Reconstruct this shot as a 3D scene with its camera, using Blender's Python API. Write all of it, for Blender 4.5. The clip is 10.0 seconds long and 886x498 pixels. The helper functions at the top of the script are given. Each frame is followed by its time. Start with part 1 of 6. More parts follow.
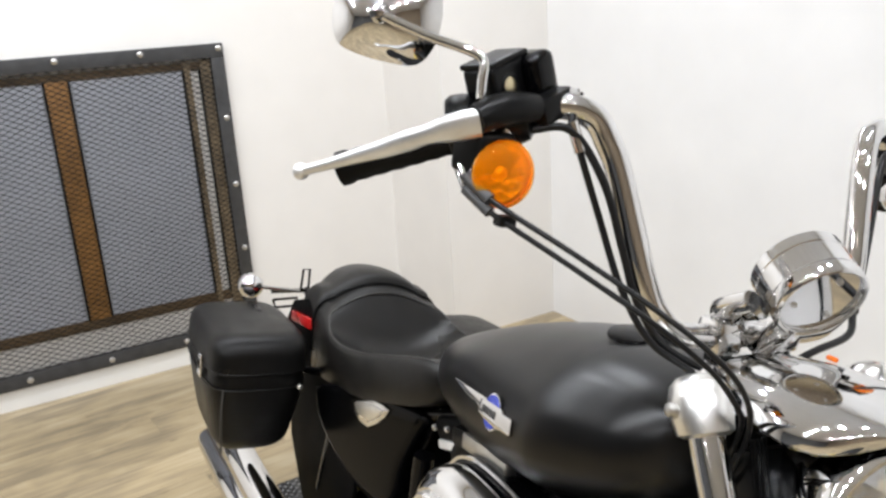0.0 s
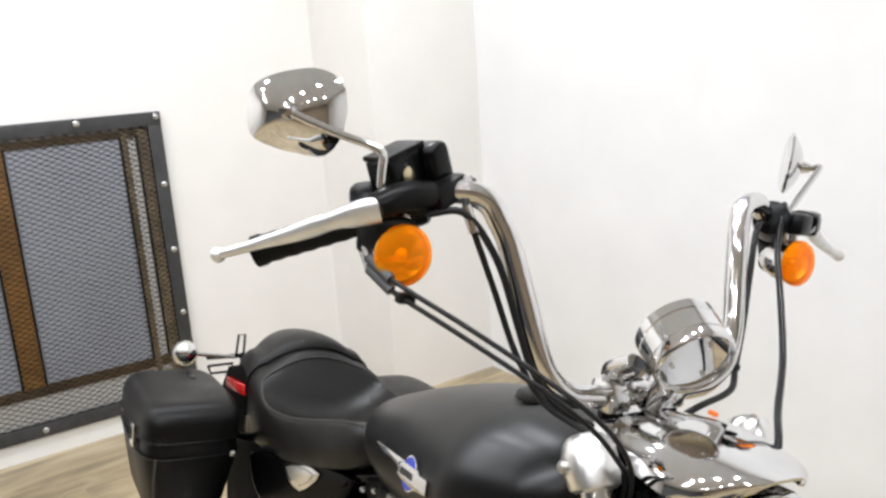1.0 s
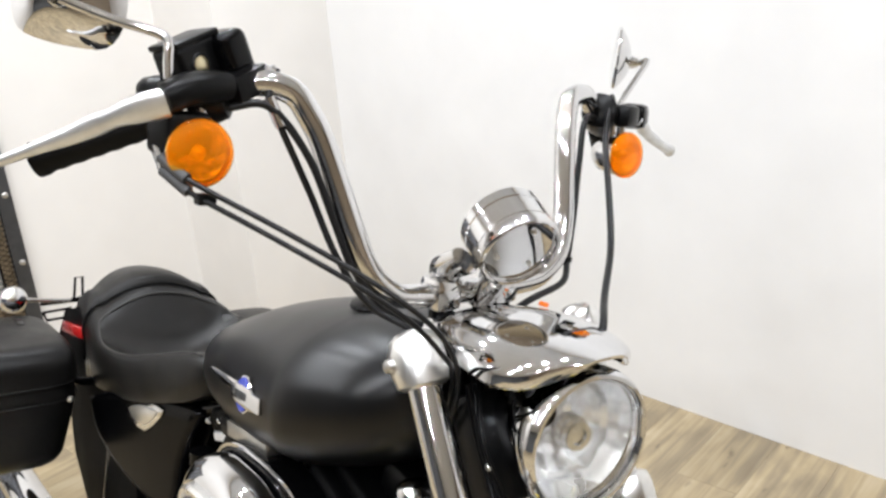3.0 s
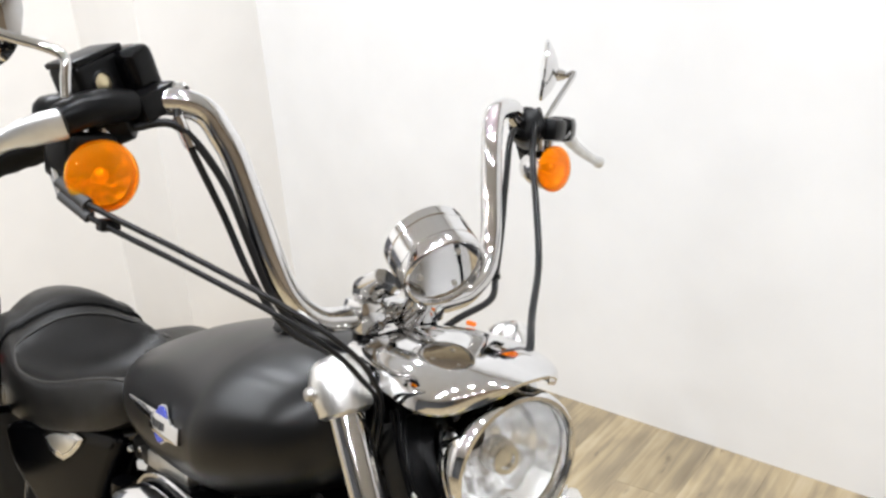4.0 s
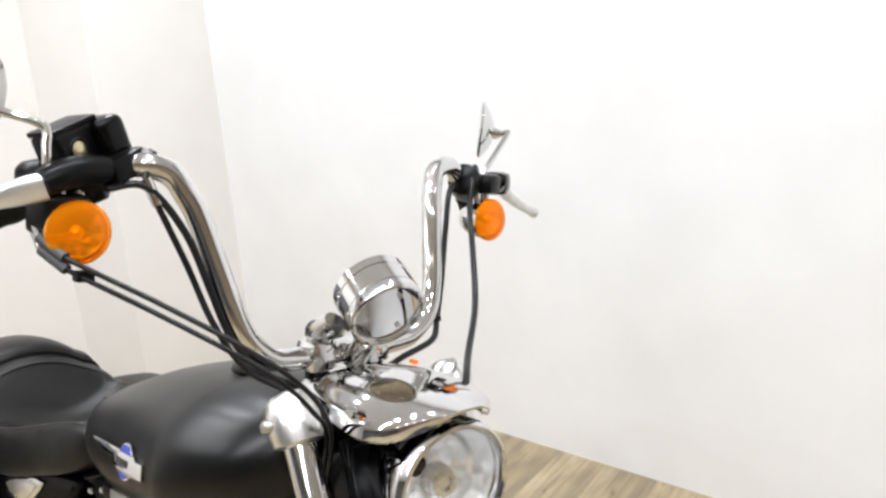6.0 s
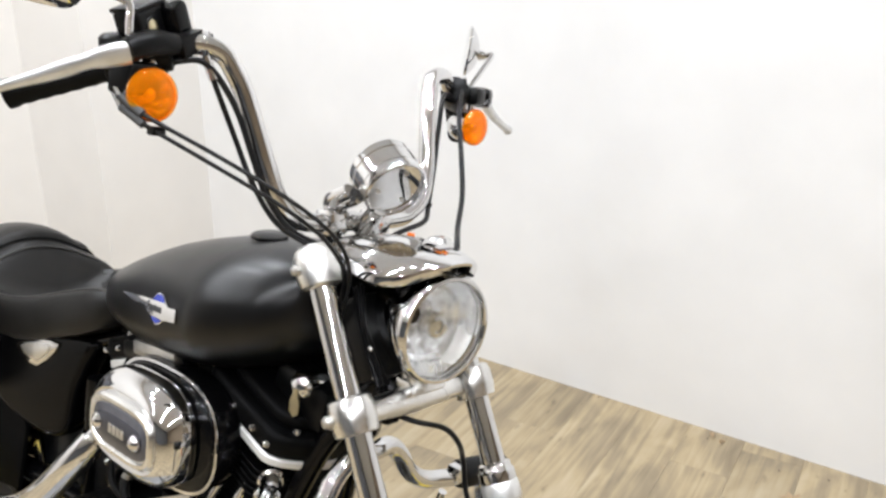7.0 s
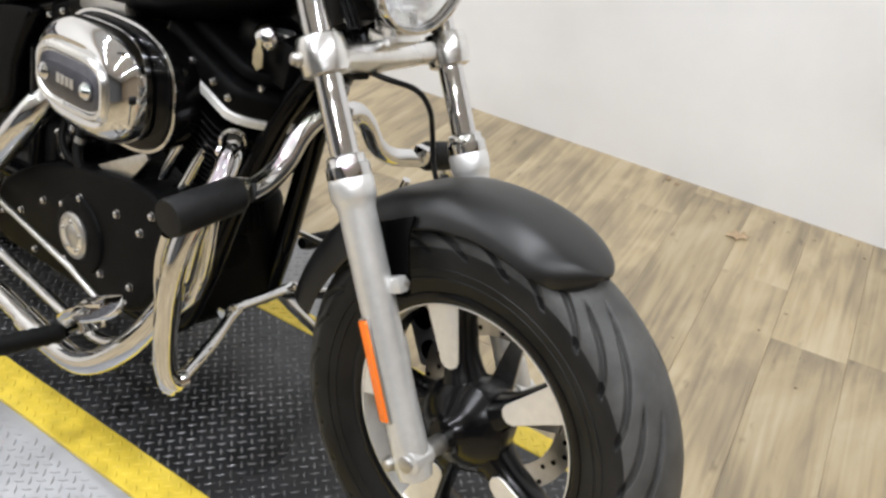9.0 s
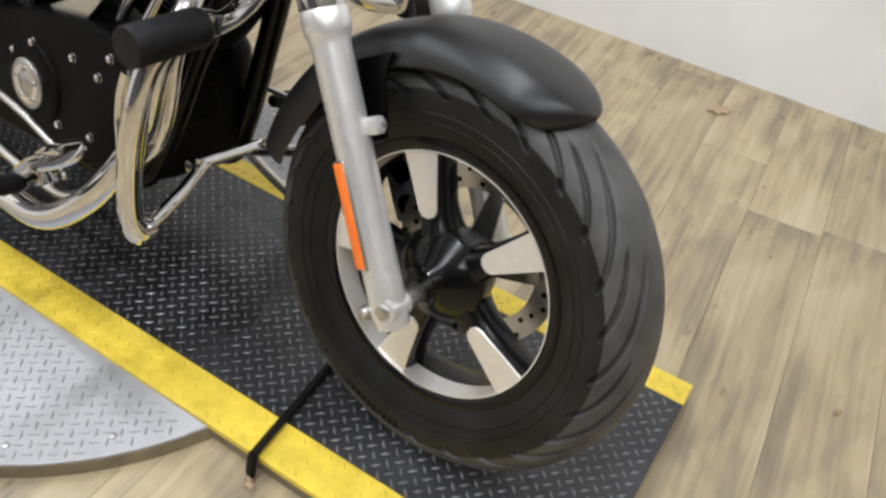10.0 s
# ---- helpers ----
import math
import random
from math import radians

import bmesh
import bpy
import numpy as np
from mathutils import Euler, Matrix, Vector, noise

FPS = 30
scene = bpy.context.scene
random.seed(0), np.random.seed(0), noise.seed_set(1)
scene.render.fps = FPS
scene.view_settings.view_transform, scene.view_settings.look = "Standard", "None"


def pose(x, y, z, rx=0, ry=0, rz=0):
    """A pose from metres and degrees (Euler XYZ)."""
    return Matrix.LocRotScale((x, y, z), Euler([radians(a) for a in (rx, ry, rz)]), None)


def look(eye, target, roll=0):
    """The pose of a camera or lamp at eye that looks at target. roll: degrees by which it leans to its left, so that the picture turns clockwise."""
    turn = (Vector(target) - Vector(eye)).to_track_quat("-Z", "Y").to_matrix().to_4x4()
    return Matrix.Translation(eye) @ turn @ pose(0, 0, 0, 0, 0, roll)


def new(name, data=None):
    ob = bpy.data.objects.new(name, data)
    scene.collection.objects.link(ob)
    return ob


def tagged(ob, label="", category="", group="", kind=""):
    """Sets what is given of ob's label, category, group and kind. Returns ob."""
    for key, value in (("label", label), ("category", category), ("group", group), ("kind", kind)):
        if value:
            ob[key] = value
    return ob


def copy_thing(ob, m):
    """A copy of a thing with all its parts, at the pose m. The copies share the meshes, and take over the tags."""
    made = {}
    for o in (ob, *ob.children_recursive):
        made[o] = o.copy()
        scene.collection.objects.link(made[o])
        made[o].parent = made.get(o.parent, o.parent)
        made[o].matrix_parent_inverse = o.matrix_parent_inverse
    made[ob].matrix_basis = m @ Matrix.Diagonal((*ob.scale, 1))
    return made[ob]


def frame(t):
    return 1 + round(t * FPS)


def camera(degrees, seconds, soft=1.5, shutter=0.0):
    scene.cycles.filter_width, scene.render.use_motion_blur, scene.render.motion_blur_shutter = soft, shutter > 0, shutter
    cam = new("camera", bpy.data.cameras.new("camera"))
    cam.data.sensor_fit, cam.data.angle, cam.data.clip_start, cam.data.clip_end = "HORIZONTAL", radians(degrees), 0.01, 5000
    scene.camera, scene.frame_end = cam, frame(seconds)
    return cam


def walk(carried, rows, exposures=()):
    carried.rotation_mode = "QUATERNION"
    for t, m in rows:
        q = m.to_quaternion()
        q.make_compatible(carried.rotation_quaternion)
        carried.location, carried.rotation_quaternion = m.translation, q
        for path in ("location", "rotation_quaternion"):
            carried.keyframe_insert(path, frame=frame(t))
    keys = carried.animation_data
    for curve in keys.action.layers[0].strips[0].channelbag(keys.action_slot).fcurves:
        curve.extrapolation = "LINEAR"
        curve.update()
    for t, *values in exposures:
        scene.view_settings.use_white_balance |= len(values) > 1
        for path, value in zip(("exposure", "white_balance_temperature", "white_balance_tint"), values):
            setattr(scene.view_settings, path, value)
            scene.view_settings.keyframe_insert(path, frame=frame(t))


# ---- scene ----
cam = camera(57.1, 10.0, soft=2.7)
PATH = [
    (0, (0.1979, -0.4974, 1.4668), (-1.5416, 0.2988, 0.8851), -3.65),
    (0.5, (0.2612, -0.4918, 1.5111), (-1.4798, 0.3616, 1.0204), -3.56),
    (1, (0.2833, -0.4819, 1.5096), (-1.4258, 0.4485, 1.0455), -3.93),
    (1.5, (0.2919, -0.4615, 1.4932), (-1.3752, 0.5151, 0.979), -4.54),
    (2, (0.2919, -0.4434, 1.4666), (-1.3286, 0.5728, 0.8836), -4.56),
    (2.5, (0.2936, -0.424, 1.4489), (-1.2677, 0.6651, 0.8347), -4.51),
    (3, (0.2908, -0.4072, 1.4432), (-1.224, 0.7364, 0.8148), -5.0),
    (4.5, (0.283, -0.3455, 1.4618), (-1.1181, 0.9523, 0.8673), -4.48),
    (5, (0.2902, -0.3267, 1.4834), (-1.1121, 0.9951, 0.9472), -4.66),
    (6.5, (0.4278, -0.5383, 1.4741), (-0.8947, 0.8548, 0.9164), -2.99),
    (7, (0.475, -0.6544, 1.444), (-0.7722, 0.7707, 0.8039), -0.06),
    (7.5, (0.5076, -0.6949, 1.4036), (-0.7102, 0.7012, 0.6486), 1.25),
    (8, (0.5027, -0.6948, 1.3504), (-0.6475, 0.687, 0.4752), 2.24),
    (8.5, (0.4879, -0.6908, 1.2936), (-0.5924, 0.6805, 0.3194), 3.64),
    (9, (0.4797, -0.6965, 1.2444), (-0.5238, 0.6414, 0.1482), 5.04),
    (9.5, (0.4816, -0.6962, 1.1964), (-0.4318, 0.6169, -0.0037), 5.89),
    (10, (0.482, -0.7025, 1.1606), (-0.3599, 0.5714, -0.1305), 7.61),
]
EXPOSURES = [(0, -0.02), (0.7, 0.0), (1.5, 0.06), (3.0, 0.08), (4.5, 0.10), (6.5, 0.10), (7.5, 0.04), (8.5, 0.0), (10, -0.20)]
walk(cam, [(t, look(eye, target, roll)) for t, eye, target, roll in PATH], EXPOSURES)

# ---- light ----
world = bpy.data.worlds.new("world")
scene.world = world
world.use_nodes = True
world.node_tree.nodes["Background"].inputs[0].default_value = (0.9, 0.93, 1.0, 1)
world.node_tree.nodes["Background"].inputs[1].default_value = 0.1
scene.view_settings.exposure = 0.0

CEILING_Z = 3.0


def lamp(name, x, y, size, power, colour):
    data = bpy.data.lights.new(name, "AREA")
    data.shape, data.size, data.energy, data.color = "DISK", size, power, colour
    ob = new(name, data)
    ob.matrix_world = pose(x, y, CEILING_Z - 0.06, 0, 0, 0)
    return ob


WHITE = (0.960, 1.0, 1.070)
LAMPS = [(x, y) for x in (-2.1, -0.1, 1.9) for y in (0.80, 0.12, -0.56, -1.24, -1.92, -2.60, -3.28)]
for lx, ly in LAMPS:
    lamp("ceiling_lamp_light", lx, ly, 0.10, 13.4, WHITE)


# ---- materials ----
def shader(name, colour, rough=0.5, metal=0.0, grain=0.0, scale=40.0, bump=0.0, bump_scale=120.0, wear=0.0, coat=0.0, spec=None, random_tint=0.0):
    """A surface: base colour varied at two scales, gloss varied with it, fine relief."""
    m = bpy.data.materials.new(name)
    m.use_nodes = True
    t, n = m.node_tree, m.node_tree.nodes
    b = n["Principled BSDF"]
    b.inputs["Roughness"].default_value = rough
    b.inputs["Metallic"].default_value = metal
    b.inputs["Coat Weight"].default_value = coat
    b.inputs["Coat Roughness"].default_value = 0.08
    b.inputs["Specular IOR Level"].default_value = spec if spec is not None else (0.09 if max(colour) < 0.03 else 0.5)
    co = n.new("ShaderNodeTexCoord")
    base = (*colour, 1)
    b.inputs["Base Color"].default_value = base
    link = t.links.new
    if grain or wear:
        fine, coarse = n.new("ShaderNodeTexNoise"), n.new("ShaderNodeTexNoise")
        fine.inputs["Scale"].default_value, coarse.inputs["Scale"].default_value = scale, scale / 9
        fine.inputs["Detail"].default_value, coarse.inputs["Detail"].default_value = 5, 4
        link(co.outputs["Object"], fine.inputs["Vector"])
        link(co.outputs["Object"], coarse.inputs["Vector"])
        add = n.new("ShaderNodeMath")
        add.operation = "ADD"
        link(fine.outputs["Fac"], add.inputs[0])
        link(coarse.outputs["Fac"], add.inputs[1])
        ramp = n.new("ShaderNodeMapRange")
        ramp.inputs["From Min"].default_value, ramp.inputs["From Max"].default_value = 0.7, 1.3
        ramp.inputs["To Min"].default_value, ramp.inputs["To Max"].default_value = 1 - grain, 1 + grain
        link(add.outputs[0], ramp.inputs["Value"])
        mul = n.new("ShaderNodeVectorMath")
        mul.operation = "SCALE"
        mul.inputs[0].default_value = colour
        link(ramp.outputs[0], mul.inputs["Scale"])
        link(mul.outputs[0], b.inputs["Base Color"])
        if wear:
            r2 = n.new("ShaderNodeMapRange")
            r2.inputs["From Min"].default_value, r2.inputs["From Max"].default_value = 0.3, 0.75
            r2.inputs["To Min"].default_value, r2.inputs["To Max"].default_value = max(0.02, rough - wear), rough + wear
            link(coarse.outputs["Fac"], r2.inputs["Value"])
            link(r2.outputs[0], b.inputs["Roughness"])
    if random_tint:
        info, hue = n.new("ShaderNodeObjectInfo"), n.new("ShaderNodeHueSaturation")
        mr = n.new("ShaderNodeMapRange")
        mr.inputs["To Min"].default_value, mr.inputs["To Max"].default_value = 1 - random_tint, 1 + random_tint
        link(info.outputs["Random"], mr.inputs["Value"])
        link(mr.outputs[0], hue.inputs["Value"])
        if b.inputs["Base Color"].is_linked:
            link(b.inputs["Base Color"].links[0].from_socket, hue.inputs["Color"])
        else:
            hue.inputs["Color"].default_value = base
        link(hue.outputs[0], b.inputs["Base Color"])
    if bump:
        nz, bp = n.new("ShaderNodeTexNoise"), n.new("ShaderNodeBump")
        nz.inputs["Scale"].default_value, nz.inputs["Detail"].default_value = bump_scale, 4
        bp.inputs["Strength"].default_value, bp.inputs["Distance"].default_value = bump, 0.002
        link(co.outputs["Object"], nz.inputs["Vector"])
        link(nz.outputs["Fac"], bp.inputs["Height"])
        link(bp.outputs[0], b.inputs["Normal"])
    return m


M_TANK = shader("satin_black_paint", (0.0018, 0.0018, 0.0021), 0.32, 0, 0.15, 60, 0.04, 500, 0.03, spec=0.36)
M_FENDER = shader("denim_black_paint", (0.0040, 0.0040, 0.0042), 0.41, 0, 0.2, 60, 0.05, 500, 0.04, spec=0.58)
M_SIDE = shader("gloss_black_cover", (0.0012, 0.0012, 0.0014), 0.2, 0, 0.2, 60, 0, 0, 0.04, spec=0.10)
M_PEG = shader("peg_rubber", (0.007, 0.007, 0.0073), 0.5, 0, 0.3, 60, 0.2, 300, 0.08, spec=0.2)
M_LEATHER = shader("black_leather", (0.0036, 0.0034, 0.0032), 0.37, 0, 0.3, 60, 0.35, 300, 0.10, spec=0.21)
M_VINYL = shader("black_seat_vinyl", (0.0062, 0.0057, 0.0051), 0.38, 0, 0.6, 22, 0.35, 260, 0.14, spec=0.27)
M_PIPING = shader("seat_piping", (0.035, 0.033, 0.030), 0.5)
M_CHROME = shader("chrome", (0.71, 0.71, 0.715), 0.045, 1.0, 0.04, 30, 0, 0, 0.025)
M_ALU = shader("cast_aluminium", (0.82, 0.815, 0.80), 0.27, 1.0, 0.10, 50, 0.05, 300, 0.08)
M_SLIDER = shader("silver_painted_aluminium", (0.74, 0.735, 0.72), 0.34, 0.65, 0.06, 90, 0.04, 350, 0.06)
M_FACET = shader("lamp_reflector_silver", (0.90, 0.90, 0.90), 0.20, 0.84, 0.05, 60)
M_BAND = shader("polished_fin_edge", (0.72, 0.71, 0.69), 0.4, 0.3, 0.08, 60)
M_MACHINED = shader("machined_aluminium", (0.84, 0.81, 0.76), 0.36, 0.6, 0.06, 80)
M_BLACK = shader("gloss_black_metal", (0.0015, 0.0015, 0.0017), 0.16, 0, 0.2, 40, 0.03, 200, 0.06, 0.06, spec=0.14)
M_WHEEL = shader("gloss_black_wheel", (0.0032, 0.0032, 0.0036), 0.22, 0, 0.2, 40, 0.03, 200, 0.08, spec=0.32)
M_WRINKLE = shader("wrinkle_black_metal", (0.0018, 0.0018, 0.0020), 0.46, 0, 0.3, 80, 0.4, 600, 0.08, spec=0.075)
# near-black with hardly any gloss: deep shade put into the colour
M_MATT = shader("matt_shade_black", (0.0014, 0.0014, 0.0015), 0.6, 0, 0.3, 60, 0.2, 300, 0.08, spec=0.05)
M_PLASTIC = shader("black_plastic", (0.0022, 0.0022, 0.0024), 0.34, 0, 0.2, 60, 0.1, 400, 0.05, spec=0.16)
M_RUBBER = shader("black_rubber", (0.004, 0.004, 0.004), 0.55, 0, 0.3, 60, 0.2, 300, 0.08, spec=0.14)
M_TYRE = shader("grey_tyre_tread", (0.060, 0.0588, 0.0567), 0.5, 0, 0.5, 22, 0.25, 260, 0.16, spec=0.38)
M_SIDEWALL = shader("tyre_sidewall", (0.0135, 0.0131, 0.0126), 0.45, 0, 0.6, 14, 0.2, 260, 0.2, spec=0.22)
M_GRIP = shader("polished_grip", (0.68, 0.68, 0.675), 0.36, 0.85, 0.12, 40, 0, 0, 0.1)
M_RED = shader("red_lens", (0.45, 0.012, 0.012), 0.12, 0, 0.1, 40, 0, 0, 0, 0.4)
M_REFLECTOR = shader("orange_reflector", (0.95, 0.20, 0.02), 0.25, 0, 0.08, 300, 0.2, 700)
M_BLUE = shader("blue_enamel", (0.03, 0.05, 0.35), 0.25, 0, 0.05, 60)
M_STEEL = shader("zinc_steel", (0.55, 0.54, 0.52), 0.35, 1.0, 0.15, 60)
M_BRASS = shader("brass_sight", (0.66, 0.58, 0.38), 0.3, 1.0, 0.15, 60)
M_WALL = shader("white_wall_paint", (0.80, 0.792, 0.780), 0.6, 0, 0.04, 4, 0.06, 180, 0.05)
M_CREAM = shader("cream_wall_paint", (0.79, 0.765, 0.73), 0.6, 0, 0.025, 6, 0.06, 180, 0.05)
M_TAUPE = shader("taupe_wall_paint", (0.32, 0.255, 0.185), 0.7, 0, 0.04, 6)
M_EDGE = shader("brown_scuffed_edge", (0.20, 0.165, 0.105), 0.6, 0, 0.4, 20, 0.2, 90, 0.1)
M_DULL = shader("unseen_dark_wall", (0.13, 0.135, 0.145), 0.7, 0, 0.05, 6)
M_CEILING = shader("white_ceiling_paint", (0.78, 0.81, 0.86), 0.9, 0, 0.05, 5)
M_BASE = shader("white_trim_paint", (0.78, 0.77, 0.74), 0.45, 0, 0.03, 10)
M_YELLOW = shader("yellow_floor_paint", (0.74, 0.55, 0.06), 0.42, 0, 0.24, 22, 0.12, 90, 0.12)
M_PLATE = shader("black_tread_plate", (0.031, 0.031, 0.0322), 0.34, 0.0, 0.6, 7, 0.15, 120, 0.14, spec=0.42)
# lozenges far paler than the deck: wear, and the wall's sheen as colour
M_TREAD = shader("worn_tread_with_sheen", (0.22, 0.22, 0.225), 0.32, 0.5, 0.6, 9, 0.1, 120, 0.14)
M_SILVER = shader("aluminium_tread_plate", (0.29, 0.29, 0.295), 0.40, 0.4, 0.16, 14, 0.08, 120, 0.12)
M_FRAME = shader("charcoal_painted_frame", (0.035, 0.035, 0.036), 0.5, 0, 0.35, 30, 0.1, 150, 0.1)
M_MESH = shader("dark_expanded_metal", (0.028, 0.025, 0.022), 0.5, 0.3, 0.3, 40)
M_STUD = shader("orange_stained_wood", (0.34, 0.165, 0.045), 0.5, 0, 0.35, 14, 0.1, 90, 0.1)
M_TAN = shader("weathered_tan_batten", (0.27, 0.20, 0.12), 0.6, 0, 0.5, 14, 0.15, 120, 0.1)
M_CABLE = shader("black_cable_sheath", (0.007, 0.007, 0.0075), 0.33, 0, 0.2, 60, 0, 0, 0.05, spec=0.28)
M_RUST = shader("rusty_angle_iron", (0.13, 0.085, 0.045), 0.6, 0.2, 0.5, 20, 0.15, 120, 0.1)
M_BACKING = shader("grey_sheet_backing", (0.50, 0.52, 0.58), 0.55, 0, 0.1, 4)


def wood_floor():
    m = shader("pale_oak_planks", (0.42, 0.32, 0.19), 0.42, 0, 0.12, 30, 0.06, 160, 0.06)
    t, n = m.node_tree, m.node_tree.nodes
    b, link = n["Principled BSDF"], t.links.new
    co, mp, info = n.new("ShaderNodeTexCoord"), n.new("ShaderNodeMapping"), n.new("ShaderNodeObjectInfo")
    mp.inputs["Scale"].default_value = (24, 1.25, 24)
    shift = n.new("ShaderNodeVectorMath")
    shift.operation = "SCALE"
    shift.inputs[0].default_value = (13, 29, 7)
    link(info.outputs["Random"], shift.inputs["Scale"])
    plus = n.new("ShaderNodeVectorMath")
    link(co.outputs["Object"], plus.inputs[0])
    link(shift.outputs[0], plus.inputs[1])
    link(plus.outputs[0], mp.inputs["Vector"])
    grain, blot = n.new("ShaderNodeTexNoise"), n.new("ShaderNodeTexNoise")
    grain.inputs["Scale"].default_value, grain.inputs["Detail"].default_value, grain.inputs["Distortion"].default_value = 1.4, 6, 1.3
    blot.inputs["Scale"].default_value, blot.inputs["Detail"].default_value, blot.inputs["Distortion"].default_value = 0.9, 6, 0.8
    link(mp.outputs[0], grain.inputs["Vector"])
    wide = n.new("ShaderNodeMapping")
    wide.inputs["Scale"].default_value = (7, 2.6, 7)
    link(co.outputs["Object"], wide.inputs["Vector"])
    link(wide.outputs[0], blot.inputs["Vector"])
    ramp = n.new("ShaderNodeValToRGB")
    e = ramp.color_ramp.elements
    e[0].position, e[0].color = 0.33, (0.195, 0.155, 0.098, 1)
    e[1].position, e[1].color = 0.65, (0.48, 0.398, 0.268, 1)
    for place, tone in ((0.44, (0.288, 0.230, 0.148, 1)), (0.52, (0.392, 0.308, 0.185, 1))):
        ramp.color_ramp.elements.new(place).color = tone
    mixv = n.new("ShaderNodeMath")
    mixv.operation = "MULTIPLY_ADD"
    mixv.inputs[1].default_value, mixv.inputs[2].default_value = 0.64, 0.0
    link(blot.outputs["Fac"], mixv.inputs[0])
    half = n.new("ShaderNodeMath")
    half.operation = "MULTIPLY_ADD"
    half.inputs[1].default_value = 0.36
    link(grain.outputs["Fac"], half.inputs[0])
    link(mixv.outputs[0], half.inputs[2])
    link(half.outputs[0], ramp.inputs["Fac"])
    hue, mr = n.new("ShaderNodeHueSaturation"), n.new("ShaderNodeMapRange")
    mr.inputs["To Min"].default_value, mr.inputs["To Max"].default_value = 0.90, 1.08
    link(info.outputs["Random"], mr.inputs["Value"])
    link(mr.outputs[0], hue.inputs["Value"])
    link(ramp.outputs[0], hue.inputs["Color"])
    # small dark knots and scuffs
    spot, knots, dim = n.new("ShaderNodeTexNoise"), n.new("ShaderNodeMapping"), n.new("ShaderNodeMapRange")
    knots.inputs["Scale"].default_value = (30, 11, 30)
    spot.inputs["Scale"].default_value, spot.inputs["Detail"].default_value = 1.0, 3
    link(plus.outputs[0], knots.inputs["Vector"])
    link(knots.outputs[0], spot.inputs["Vector"])
    link(spot.outputs["Fac"], dim.inputs["Value"])
    dim.inputs["From Min"].default_value, dim.inputs["From Max"].default_value = 0.66, 0.78
    dim.inputs["To Min"].default_value, dim.inputs["To Max"].default_value = 1.0, 0.6
    worn = n.new("ShaderNodeVectorMath")
    worn.operation = "SCALE"
    link(hue.outputs[0], worn.inputs[0])
    link(dim.outputs[0], worn.inputs["Scale"])
    link(worn.outputs[0], b.inputs["Base Color"])
    return m


def clear(name, colour, rough, amber=False):
    m = bpy.data.materials.new(name)
    m.use_nodes = True
    b = m.node_tree.nodes["Principled BSDF"]
    b.inputs["Base Color"].default_value = (*colour, 1)
    b.inputs["Roughness"].default_value = rough
    b.inputs["Transmission Weight"].default_value = 1.0 if not amber else 0.80
    b.inputs["IOR"].default_value = 1.45 if not amber else 1.3
    return m


M_FLOOR = wood_floor()
M_GLASS = clear("clear_glass", (0.97, 0.98, 0.98), 0.02)
M_AMBER = clear("amber_lens", (1.0, 0.35, 0.003), 0.02, True)
M_LAMP = bpy.data.materials.new("lamp_diffuser")
M_LAMP.use_nodes = True
M_LAMP.node_tree.nodes["Principled BSDF"].inputs["Emission Color"].default_value = (1, 0.94, 0.85, 1)
M_LAMP.node_tree.nodes["Principled BSDF"].inputs["Emission Strength"].default_value = 6.0


# ---- mesh helpers ----
def part(name, bm, material, parent=None, label="", smooth=True):
    """Links a bmesh as one mesh object, under a thing or a part."""
    me = bpy.data.meshes.new(name)
    bmesh.ops.recalc_face_normals(bm, faces=bm.faces)
    bm.to_mesh(me)
    bm.free()
    me.materials.append(material)
    if smooth:
        for p in me.polygons:
            p.use_smooth = True
        me.set_sharp_from_angle(angle=radians(38))
    ob = new(name, me)
    if parent is not None:
        ob.parent = parent
    return tagged(ob, label)


def spline(pts, steps=6):
    """Points along a smooth curve through pts."""
    p = [Vector(q) for q in pts]
    p = [2 * p[0] - p[1], *p, 2 * p[-1] - p[-2]]
    out = []
    for i in range(1, len(p) - 2):
        a, b, c, d = p[i - 1 : i + 3]
        for k in range(steps):
            u = k / steps
            out.append(0.5 * (2 * b + (c - a) * u + (2 * a - 5 * b + 4 * c - d) * u * u + (3 * b - a - 3 * c + d) * u**3))
    return out + [p[-2]]


def sweep(path, radius, sides=12, bm=None, flat=1.0):
    """A tube along path; radius is one number or one for each point."""
    bm = bm or bmesh.new()
    path = [Vector(q) for q in path]
    rad = radius if isinstance(radius, (list, tuple)) else [radius] * len(path)
    rings, side = [], None
    for i, q in enumerate(path):
        way = (path[min(i + 1, len(path) - 1)] - path[max(i - 1, 0)]).normalized()
        if side is None:
            side = way.orthogonal().normalized()
        side = (side - side.dot(way) * way).normalized()
        up = way.cross(side)
        rings.append([bm.verts.new(q + rad[i] * (math.cos(2 * math.pi * k / sides) * side + flat * math.sin(2 * math.pi * k / sides) * up)) for k in range(sides)])
    skin(bm, rings)
    return bm


def skin(bm, rings, caps=True, closed=True):
    """Joins rings of as many points with quads."""
    n = len(rings[0])
    for a, b in zip(rings, rings[1:]):
        for k in range(n if closed else n - 1):
            bm.faces.new((a[k], a[(k + 1) % n], b[(k + 1) % n], b[k]))
    if caps:
        bm.faces.new(rings[0])
        bm.faces.new(rings[-1])


